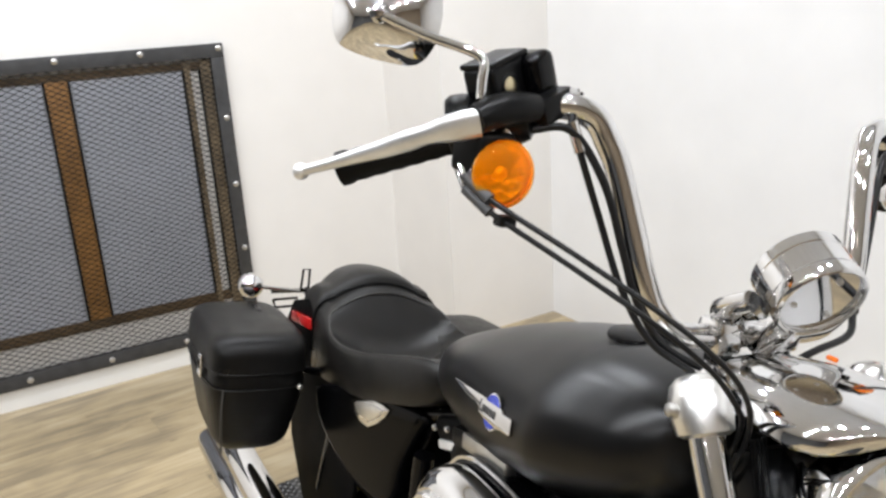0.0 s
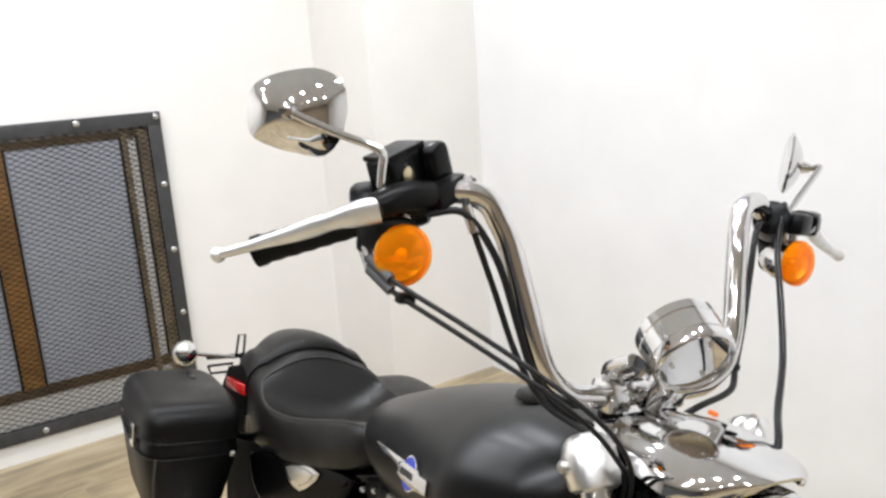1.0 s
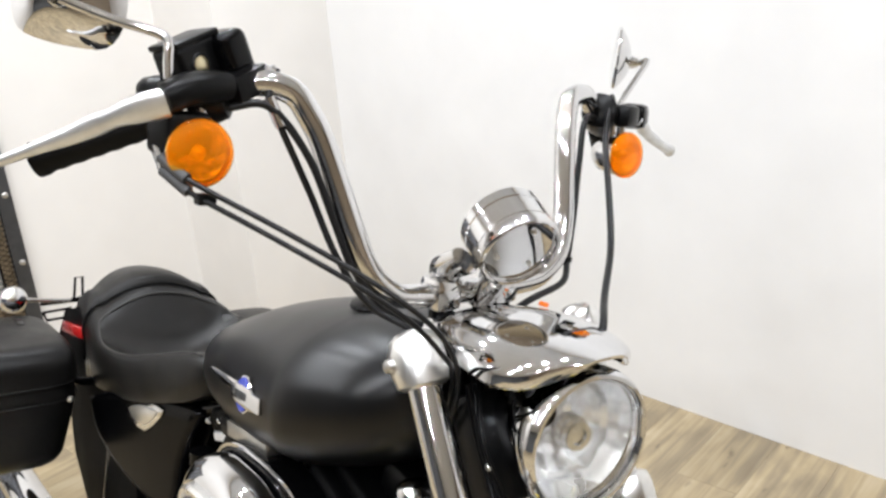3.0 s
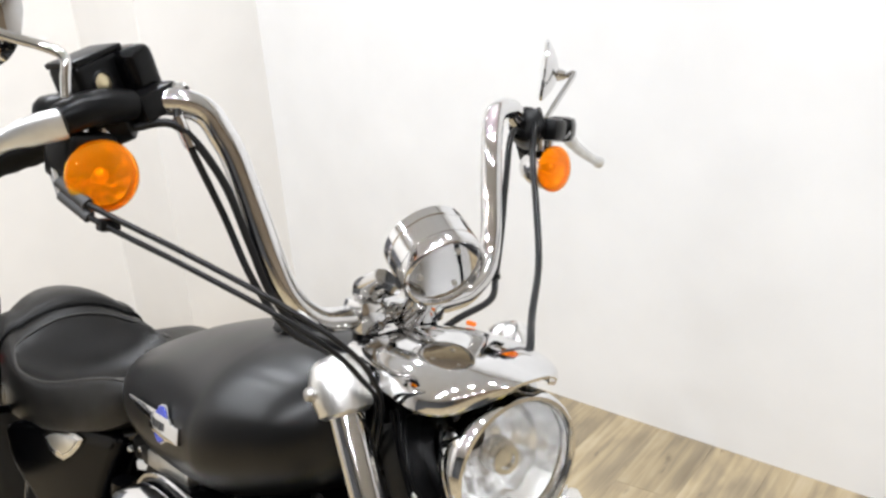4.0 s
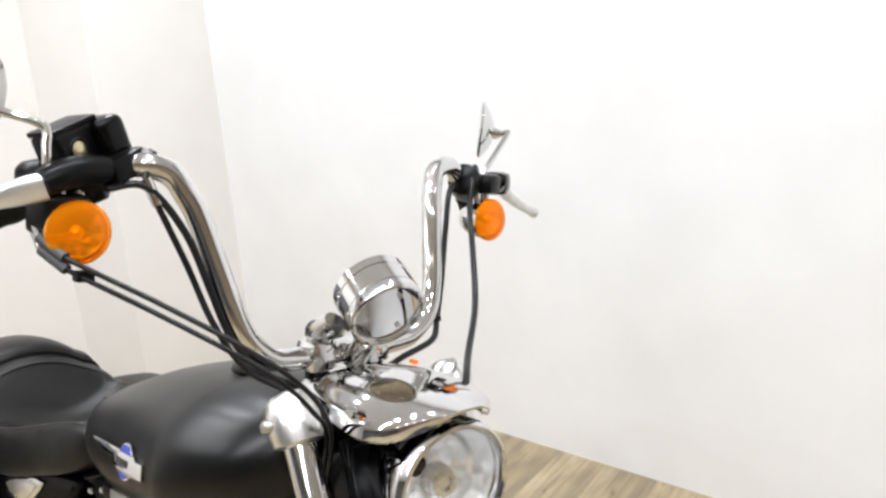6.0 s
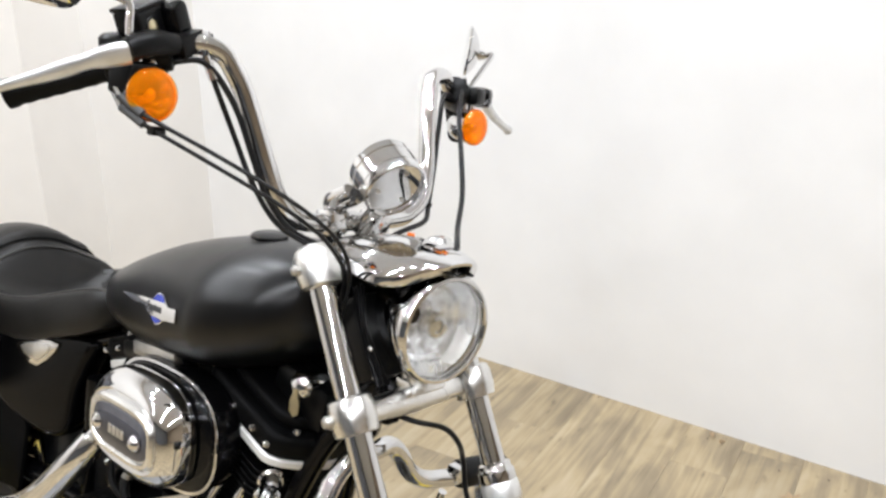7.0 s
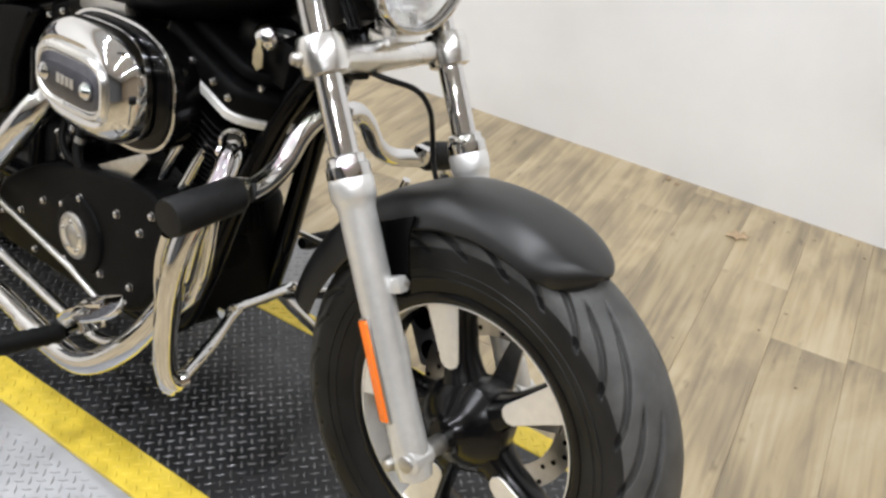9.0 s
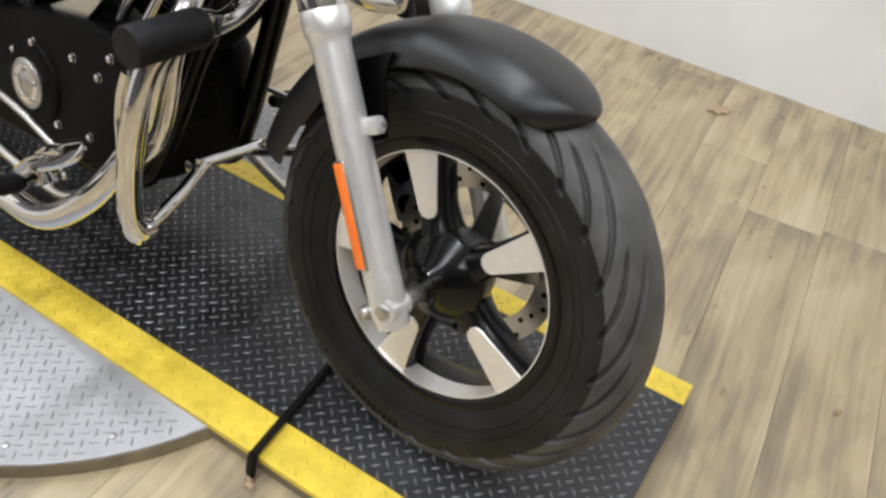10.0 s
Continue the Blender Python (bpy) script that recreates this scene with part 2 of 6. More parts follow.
def lathe(profile, origin, axis, sides=32, bm=None, caps=True):
    """Turns (along, radius) pairs round an axis."""
    bm = bm or bmesh.new()
    axis = Vector(axis).normalized()
    u = axis.orthogonal().normalized()
    v = axis.cross(u)
    o = Vector(origin)
    rings = [[bm.verts.new(o + h * axis + max(r, 1e-4) * (math.cos(2 * math.pi * k / sides) * u + math.sin(2 * math.pi * k / sides) * v)) for k in range(sides)] for h, r in profile]
    skin(bm, rings, caps)
    return bm


def block(size, at=(0, 0, 0), turn=None, bevel=0.0, segments=2, bm=None):
    """A bevelled box."""
    part_bm = bmesh.new()
    bmesh.ops.create_cube(part_bm, size=1.0)
    bmesh.ops.scale(part_bm, vec=size, verts=part_bm.verts)
    if bevel:
        bmesh.ops.bevel(part_bm, geom=list(part_bm.edges), offset=bevel, segments=segments, affect="EDGES", profile=0.6)
    m = Matrix.Translation(at) @ (turn.to_4x4() if turn is not None else Matrix.Identity(4))
    bmesh.ops.transform(part_bm, matrix=m, verts=part_bm.verts)
    return join(bm, part_bm)


def join(bm, other):
    if bm is None:
        return other
    me = bpy.data.meshes.new("tmp")
    other.to_mesh(me)
    other.free()
    bm.from_mesh(me)
    bpy.data.meshes.remove(me)
    return bm


def basis(x=None, z=None):
    """A turn whose z (and nearly x) axis are given."""
    z = Vector(z).normalized()
    x = Vector(x) - Vector(x).dot(z) * z
    x.normalize()
    return Matrix((x, z.cross(x), z)).transposed()


def rounded(outline, depth, at, turn, bevel=0.004, segments=2, bm=None):
    """A plate: a flat outline (x, y), pushed depth along z, with eased edges."""
    b2 = bmesh.new()
    lo = [b2.verts.new((x, y, 0)) for x, y in outline]
    face = b2.faces.new(lo)
    got = bmesh.ops.extrude_face_region(b2, geom=[face])
    top = [g for g in got["geom"] if isinstance(g, bmesh.types.BMVert)]
    bmesh.ops.translate(b2, vec=(0, 0, depth), verts=top)
    if bevel:
        ring = [e for e in b2.edges if abs(e.verts[0].co.z - e.verts[1].co.z) < 1e-6]
        bmesh.ops.bevel(b2, geom=ring, offset=bevel, segments=segments, affect="EDGES", profile=0.6)
    bmesh.ops.transform(b2, matrix=Matrix.Translation(at) @ turn.to_4x4(), verts=b2.verts)
    return join(bm, b2)


def oval(a, b, n=32, power=2.0, cx=0.0, cy=0.0):
    out = []
    for k in range(n):
        c, s = math.cos(2 * math.pi * k / n), math.sin(2 * math.pi * k / n)
        out.append((cx + a * math.copysign(abs(c) ** (2 / power), c), cy + b * math.copysign(abs(s) ** (2 / power), s)))
    return out


def thing(name, label, category, group="", matrix=None):
    ob = new(name)
    ob.empty_display_size = 0.1
    if matrix is not None:
        ob.matrix_world = matrix
    return tagged(ob, label, category, group)


# ---- the room ----
WALL_A, WALL_B, TURN = -3.312, 1.755, 5.03  # the wall with the grille, the long wall, and the degrees by which the room turns
ROOM = Matrix.Rotation(radians(TURN), 4, "Z")


def wall_b_y(x):
    return 1.762 + 0.088 * x


floor = part("floor", block((8.2, 8.3, 0.1), (0.63, -2.17, -0.056)), M_FLOOR, None, "pale oak-look plank floor with dark weathered streaks", smooth=False)
tagged(floor, "", "floor", "", "structure")
wall_north = part("wall_north", block((9.2, 0.15, CEILING_Z + 0.2), (0, 0, 0)), M_WALL, None, "plain white painted wall with faint smudges", smooth=False)
wall_north.matrix_world = pose(0.75, wall_b_y(0.75) + 0.0753, CEILING_Z / 2, 0, 0, TURN)
tagged(wall_north, "", "wall", "", "structure")
wall_west = part("wall_west", block((0.15, 8.4, CEILING_Z + 0.2), (WALL_A - 0.075, -2.3, CEILING_Z / 2)), M_CREAM, None, "cream painted wall carrying the mesh grille", smooth=False)
wall_west.matrix_world = ROOM
tagged(wall_west, "", "wall", "", "structure")
chase = part("wall_chase", block((0.524, WALL_B - 1.20, CEILING_Z), (WALL_A + 0.2621, (WALL_B + 1.20) / 2, CEILING_Z / 2)), M_CREAM, None, "boxed-out pier of cream wall in the corner", smooth=False)
chase.matrix_world = ROOM
tagged(chase, "", "wall", "", "structure")
# unseen wall, its dark tone picked so black paint and chrome reflect little
wall_south = part("wall_south", block((9.2, 0.15, CEILING_Z + 0.2), (0.5, -6.2, CEILING_Z / 2)), M_DULL, None, "unseen dark grey wall added to keep reflections dark", smooth=False)
tagged(wall_south, "", "wall", "", "structure")
wall_east = part("wall_east", block((0.15, 8.6, CEILING_Z + 0.2), (4.7, -2.1, CEILING_Z / 2)), M_TAUPE, None, "plain taupe painted wall", smooth=False)
tagged(wall_east, "", "wall", "", "structure")
ceiling = part("ceiling", block((9.2, 9.2, 0.1), (0.5, -2.0, CEILING_Z + 0.05)), M_CEILING, None, "flat white ceiling with recessed lamps", smooth=False)
tagged(ceiling, "", "ceiling", "", "structure")

# white baseboard under the grille
base = part("baseboard", block((0.014, 5.0, 0.088), (WALL_A + 0.0072, -1.31, 0.043), bevel=0.003), M_BASE, None, "low white painted baseboard", smooth=False)
base.matrix_world = ROOM
tagged(base, "", "baseboard", "", "structure")


def floor_planks():
    """Planks laid end to end in rows, with narrow recessed joints."""
    rng = random.Random(4)
    ang = radians(10)
    ux, uy = Vector((math.cos(ang), math.sin(ang), 0)), Vector((-math.sin(ang), math.cos(ang), 0))
    width, length = 0.182, 1.22
    meshes = {}
    for row in range(-24, 14):
        start = rng.random() * length - 6
        for k in range(9):
            c = ux * ((row + 0.5) * width) + uy * (start + (k + 0.5) * length)
            key, flip = 0.0, math.pi if rng.random() < 0.5 else 0
            if not (WALL_A - 0.3 < c.x < 2.2 and -1.9 < c.y < wall_b_y(c.x) + 0.62):
                continue
            over = c.y + length / 2 * math.cos(ang) - wall_b_y(c.x) - 0.05
            if over > 0:  # cut off at the wall
                key, flip = round(over, 3), 0
                c -= uy * over / 2
            if length - key < 0.05:
                continue
            if key not in meshes:
                bm = block((width - 0.0006, length - key - 0.0006, 0.006), (0, 0, 0), None, 0.0005, 1)
                me = bpy.data.meshes.new("plank")
                bm.to_mesh(me)
                bm.free()
                me.materials.append(M_FLOOR)
                meshes[key] = me
            ob = new("plank", meshes[key])
            ob.parent = floor
            ob.matrix_world = Matrix.Translation((c.x, c.y, -0.003)) @ Matrix.Rotation(ang + flip, 4, "Z")


# ---- grille on the wall ----
def wall_grille():
    y0, y1, z0, z1 = -0.94, 0.46, 0.090, 1.358
    g = thing("wall_grille", "large dark expanded-metal grille in a bolted charcoal frame on the wall", "grille", "", ROOM @ pose(WALL_A, 0, 0))
    w = 0.056
    for name, size, at in (
        ("top_rail", (0.03, y1 - y0, w), (0.016, (y0 + y1) / 2, z1 - w / 2)),
        ("bottom_rail", (0.03, y1 - y0, w), (0.016, (y0 + y1) / 2, z0 + w / 2)),
        ("side_rail", (0.0296, w, z1 - z0 - 2 * w), (0.016, y1 - w / 2, (z0 + z1) / 2)),
        ("side_rail", (0.0296, w, z1 - z0 - 2 * w), (0.016, y0 + w / 2, (z0 + z1) / 2)),
    ):
        part(name, block(size, at, None, 0.003), M_FRAME, g)
    yb, zb, zt = 0.293, 0.300, 1.262
    part("backing_sheet", block((0.004, yb - y0 - 0.01, zt - zb), (0.0025, (y0 + 0.01 + yb) / 2, (zb + zt) / 2)), M_BACKING, g, "pale grey sheet behind the mesh", smooth=False)
    part("wooden_stud", block((0.012, 0.078, zt - zb), (0.012, -0.190, (zb + zt) / 2), None, 0.002), M_STUD, g, "orange-stained wooden upright")
    for yy, ww in ((0.380, 0.042), (0.306, 0.024)):
        part("batten", block((0.008, ww, z1 - z0 - 2 * w - 0.01), (0.010, yy, (z0 + z1) / 2), None, 0.002), M_TAN, g, "weathered tan wooden batten")
    for yy in (-0.234, -0.146, 0.2885, 0.3545):
        part("gasket", block((0.010, 0.009, zt - zb), (0.012, yy, (zb + zt) / 2), None, 0.002), M_RUBBER, g, "black edge strip")
    for zz, ww in ((zb - 0.020, 0.045), (zt + 0.014, 0.03)):
        part("angle_iron", block((0.006, y1 - y0 - 2 * w, ww), (0.0085, (y0 + y1) / 2, zz), None, 0.002), M_RUST, g, "rusty brown angle iron")
    # diamond mesh: zigzag strands
    bm = bmesh.new()
    dy, dz, t = 0.042, 0.0110, 0.0022
    ya, yb, za, zb = y0 + w - 0.02, y1 - w + 0.02, z0 + w - 0.02, z1 - w + 0.02
    for r in range(int((zb - za) / dz)):
        zz = za + r * dz
        prev = None
        for k in range(int((yb - ya) / (dy / 2)) + 1):
            yy = ya + k * dy / 2
            z = zz + (dz / 2 if (k + r) % 2 else -dz / 2) * 0.9
            ring = [bm.verts.new((0.024 + a * 0.0022, yy, z + b * t)) for a, b in ((-1, -0.8), (1, -0.3), (1, 1), (-1, 0.5))]
            if prev:
                for q in range(4):
                    bm.faces.new((prev[q], prev[(q + 1) % 4], ring[(q + 1) % 4], ring[q]))
            prev = ring
    part("expanded_mesh", bm, M_MESH, g, "dark expanded-metal diamond mesh", smooth=False)
    spots = [(y1 - 0.020 - k * 0.311, z) for k in range(5) for z in (z1 - 0.020, z0 + 0.028)]
    spots += [(y1 - 0.024, z1 - 0.020 - k * 0.285) for k in range(1, 5)]
    for yy, zz in spots:
        part("bolt", lathe([(0, 0.012), (0.004, 0.012), (0.007, 0.008), (0.008, 0.0)], (0.031, yy, zz), (1, 0, 0), 12), M_STEEL, g, "bright round bolt head")


wall_grille()


def ceiling_lamp():
    """A recessed round lamp: a ring and a diffuser behind it."""
    lamp_ob = thing("ceiling_lamp", "small round recessed ceiling lamp", "lamp", "ceiling lamps")
    part("lamp_ring", lathe([(0, 0.068), (-0.012, 0.074), (-0.016, 0.085), (-0.010, 0.092), (0, 0.092)], (0, 0, 0), (0, 0, 1), 28), M_BASE, lamp_ob)
    part("diffuser", lathe([(-0.004, 0.066), (-0.006, 0.0)], (0, 0, 0), (0, 0, 1), 28), M_LAMP, lamp_ob, "glowing white diffuser")
    first = True
    for lx, ly in LAMPS:
        if first:
            lamp_ob.matrix_world = Matrix.Translation((lx, ly, CEILING_Z))
            first = False
        else:
            copy_thing(lamp_ob, Matrix.Translation((lx, ly, CEILING_Z)))


ceiling_lamp()



# ---- the motorcycle: x forward, y to its left, z up from under the front axle ----
BIKE = Matrix(((0.99997, 0.00183, -0.00703, 0), (-0.00042, 0.98073, 0.19539, 0), (0.00725, -0.19538, 0.98070, 0.052), (0, 0, 0, 1)))
bike = thing("motorcycle", "matte black cruiser motorcycle with chrome trim leaning on its side stand", "motorcycle", "", BIKE)
WHEEL_R, AXLE = 0.322, Vector((0, 0, 0.315))
RAKE = 0.506
LEG_Y = 0.135


def leg(z, y):
    """A point on a fork leg's axis."""
    return Vector((-0.015 - math.tan(RAKE) * (z - 0.315), y, z))


LEG_UP = Vector((-math.sin(RAKE), 0, math.cos(RAKE)))
LEG_FRONT = Vector((math.cos(RAKE), 0, math.sin(RAKE)))


def bolt(at, axis, r, parent, mat=None, name="bolt"):
    return part(name, lathe([(0, r * 1.15), (r * 0.35, r * 1.15), (r * 0.4, r), (r * 1.1, r * 0.95), (r * 1.35, r * 0.6), (r * 1.4, 0)], at, axis, 10), mat or M_CHROME, parent)


def tyre(centre, radius, half, parent, label):
    """A tyre with long crescent grooves swept from shoulder to crown."""
    prof = []
    steps = [-1.95, -1.85, -1.75, -1.66, -1.58] + [-1.52 + 3.04 * k / 90 for k in range(91)] + [1.58, 1.66, 1.75, 1.85, 1.95]
    for a in steps:
        over = max(0.0, (abs(a) - math.pi / 2) / 0.38)
        y = half * math.copysign(math.sin(abs(a)) if over == 0 else 1 - 0.28 * over**2, a)
        h = half * 0.86 * (math.cos(a) if over == 0 else -2.6 * (abs(a) - math.pi / 2))
        prof.append((y, radius - half * 0.86 + h, a))
    n, period = 720, math.radians(27.7)
    # each groove: start angle, inner end, sweep towards the crown, half width
    grooves = ((0.0, 0.30, 0.60, 0.0038), (0.25, 0.66, 0.40, 0.0036))
    count = round(2 * math.pi / period)
    period = 2 * math.pi / count
    verts, faces = [], []
    m = len(prof)
    for j in range(n):
        th = 2 * math.pi * j / n
        for y, r, a in prof:
            depth, b = 0.0, abs(a)
            for start, end, span, wide in grooves:
                if end < b < 1.5:
                    v = (1.5 - b) / (1.5 - end)
                    turn = start + span * (0.55 * v + 0.45 * v**2.2)
                    slope = span * (0.55 + 0.99 * v**1.2) / (1.5 - end) * radius / half
                    d = (th + (period / 2 if a > 0 else 0.0) - turn + period / 2) % period - period / 2
                    d = abs(d) * radius / math.sqrt(1 + slope * slope)
                    w = wide * min(1.0, (1 - v) / 0.35 + 0.25)
                    if d < w * 1.35:
                        depth = max(depth, 0.0095 * min(1.0, (w * 1.35 - d) / (w * 0.5)) * min(1.0, v / 0.06, (1 - v) / 0.08))
            rr, yy = r - depth * math.cos(a), y - depth * math.sin(a)
            verts.append((centre[0] + rr * math.cos(th), centre[1] + yy, centre[2] + rr * math.sin(th)))
    for j in range(n):
        p, q = j * m, (j + 1) % n * m
        faces += [(p + k, p + k + 1, q + k + 1, q + k) for k in range(m - 1)]
    me = bpy.data.meshes.new("tyre")
    me.from_pydata(verts, [], faces)
    me.materials.append(M_TYRE)
    me.materials.append(M_SIDEWALL)
    me.polygons.foreach_set("material_index", [0 if abs(prof[k][2]) < 1.38 else 1 for j in range(n) for k in range(m - 1)])
    me.polygons.foreach_set("use_smooth", [True] * len(faces))
    ob = new("tyre", me)
    ob.parent = parent
    return tagged(ob, label)


def front_wheel():
    c = AXLE
    rim = part(
        "front_wheel",
        lathe([(-0.043, 0.1880), (-0.046, 0.192), (-0.0485, 0.195), (-0.0500, 0.2020), (-0.0490, 0.2065), (-0.044, 0.2095), (-0.030, 0.204), (0.030, 0.204), (0.044, 0.2095), (0.0490, 0.2065), (0.0485, 0.195), (0.040, 0.187), (0.02, 0.183), (-0.02, 0.1860), (-0.043, 0.1880)], c, (0, 1, 0), 96, caps=False),
        M_WHEEL, bike, "black cast front wheel with machined spoke faces",
    )
    part("machined_rim_lip", lathe([(-0.0462, 0.1873), (-0.0462, 0.1892), (-0.0440, 0.1890), (-0.0120, 0.1860), (-0.0120, 0.1841), (-0.0462, 0.1873)], c, (0, 1, 0), 96, caps=False), M_MACHINED, rim, "bright machined rim edge")
    tyre(c, WHEEL_R, 0.067, rim, "worn black tyre with swept grooves")
    # raised sidewall marking, as plain bars
    bm = bmesh.new()
    for k in range(9):
        a = radians(252 + k * 2.5)
        at = c + Vector((0.268 * math.cos(a), -0.0665, 0.268 * math.sin(a)))
        block((0.008, 0.0016, 0.013), at, basis(Vector((-math.sin(a), 0, math.cos(a))), Vector((math.cos(a), 0, math.sin(a)))), 0.0005, 1, bm)
    part("sidewall_marking", bm, M_RUBBER, rim, "raised dark sidewall marking")
    for s in (-1, 1):
        for r, y, w in ((0.246, 0.0651, 0.0016), (0.232, 0.0613, 0.0012)):
            part("sidewall_rib", sweep([c + Vector((r * math.cos(math.pi * k / 48), s * y, r * math.sin(math.pi * k / 48))) for k in range(97)], w, 6), M_SIDEWALL, rim)
    part("hub", lathe([(-0.080, 0.016), (-0.079, 0.024), (-0.070, 0.028), (-0.066, 0.034), (-0.058, 0.046), (-0.050, 0.060), (-0.036, 0.074), (0.0, 0.072), (0.03, 0.060), (0.05, 0.050), (0.055, 0.03)], c, (0, 1, 0), 40), M_WHEEL, rim, "gloss black wheel hub")
    for k in range(5):
        a = radians(41 + 72 * k)
        d, s = Vector((math.cos(a), 0, math.sin(a))), Vector((-math.sin(a), 0, math.cos(a)))
        rings, bm = [], bmesh.new()
        for r, w, y0, y1 in ((0.025, 0.040, -0.052, 0.03), (0.05, 0.032, -0.050, 0.026), (0.075, 0.024, -0.042, 0.020), (0.10, 0.021, -0.036, 0.016), (0.15, 0.026, -0.037, 0.016), (0.186, 0.033, -0.040, 0.020)):
            mid = (y0 + y1) / 2
            hy = (y1 - y0) / 2
            rings.append([bm.verts.new(c + r * d + s * (w * x) + Vector((0, mid + hy * y, 0))) for x, y in oval(1, 1, 16, 3.2)])
        skin(bm, rings)
        part("spoke", bm, M_WHEEL, rim, "black cast spoke")
        # the machined face lies on the outer half of each spoke
        outline = [(0.088, 0.0), (0.091, 0.010), (0.099, 0.0155), (0.150, 0.0225), (0.187, 0.0280), (0.187, -0.0280), (0.150, -0.0225), (0.099, -0.0155), (0.091, -0.010)]
        face = rounded(outline, 0.004, c + Vector((0, -0.0385, 0)), Matrix((d, s, Vector((0, -1, 0)))).transposed(), 0.0008, 1)
        part("spoke_face", face, M_MACHINED, rim, "machined pale spoke face")
    # brake disc and caliper on the far side
    bm = bmesh.new()
    n, disc = 72, []
    for y in (0.062, 0.067):
        disc.append([[bm.verts.new(c + Vector((r * math.cos(2 * math.pi * k / n), y, r * math.sin(2 * math.pi * k / n)))) for k in range(n)] for r in (0.108, 0.146)])
    for k in range(n):
        j = (k + 1) % n
        for a, b in ((disc[0][0], disc[0][1]), (disc[0][1], disc[1][1]), (disc[1][1], disc[1][0]), (disc[1][0], disc[0][0])):
            bm.faces.new((a[k], a[j], b[j], b[k]))
    rotor = part("brake_disc", bm, M_STEEL, rim, "drilled steel brake disc")
    bm = bmesh.new()
    for k in range(36):
        a = 2 * math.pi * k / 36
        lathe([(0, 0.0042), (0.0012, 0.0042)], c + Vector(((0.127 + 0.011 * math.sin(k * 2.4)) * math.cos(a), 0.0605, (0.127 + 0.011 * math.sin(k * 2.4)) * math.sin(a))), (0, 1, 0), 10, bm)
    tagged(part("drilled_holes", bm, M_BLACK, rim), kind="stuff")
    bm = bmesh.new()
    for k in range(5):
        a = radians(12 + 72 * k)
        d, s = Vector((math.cos(a), 0, math.sin(a))), Vector((-math.sin(a), 0, math.cos(a)))
        rounded([(0.03, -0.022), (0.115, -0.012), (0.12, 0), (0.115, 0.012), (0.03, 0.022)], 0.005, c + Vector((0, 0.058, 0)), Matrix((d, s, Vector((0, -1, 0)))).transposed(), 0.001, 1, bm)
    part("disc_carrier", bm, M_STEEL, rim, "steel disc carrier")


front_wheel()


def brake_caliper():
    """Two-piston caliper behind the left leg, with open piston bores."""
    at = Vector((-0.162, 0.092, 0.352))
    turn = basis((0.86, 0, 0.5), (-0.5, 0, 0.86))
    body = part("brake_caliper", block((0.070, 0.046, 0.115), at, turn, 0.014, 3), shader("grey_cast_caliper", (0.22, 0.22, 0.225), 0.4, 0.7, 0.2, 60, 0.1, 200), bike, "grey cast brake caliper")
    for k in (-1, 1):
        hole = at + turn @ Vector((0.004, -0.0235, 0.029 * k))
        part("piston_bore", lathe([(0.0, 0.020), (0.003, 0.020), (0.003, 0.016), (-0.012, 0.015), (-0.012, 0.0)], hole, (0, -1, 0), 24), M_BLACK, body, "dark round piston bore")
        bolt(at + turn @ Vector((0.030, -0.022, 0.045 * k)), (0, -1, 0), 0.006, body, M_STEEL)


brake_caliper()


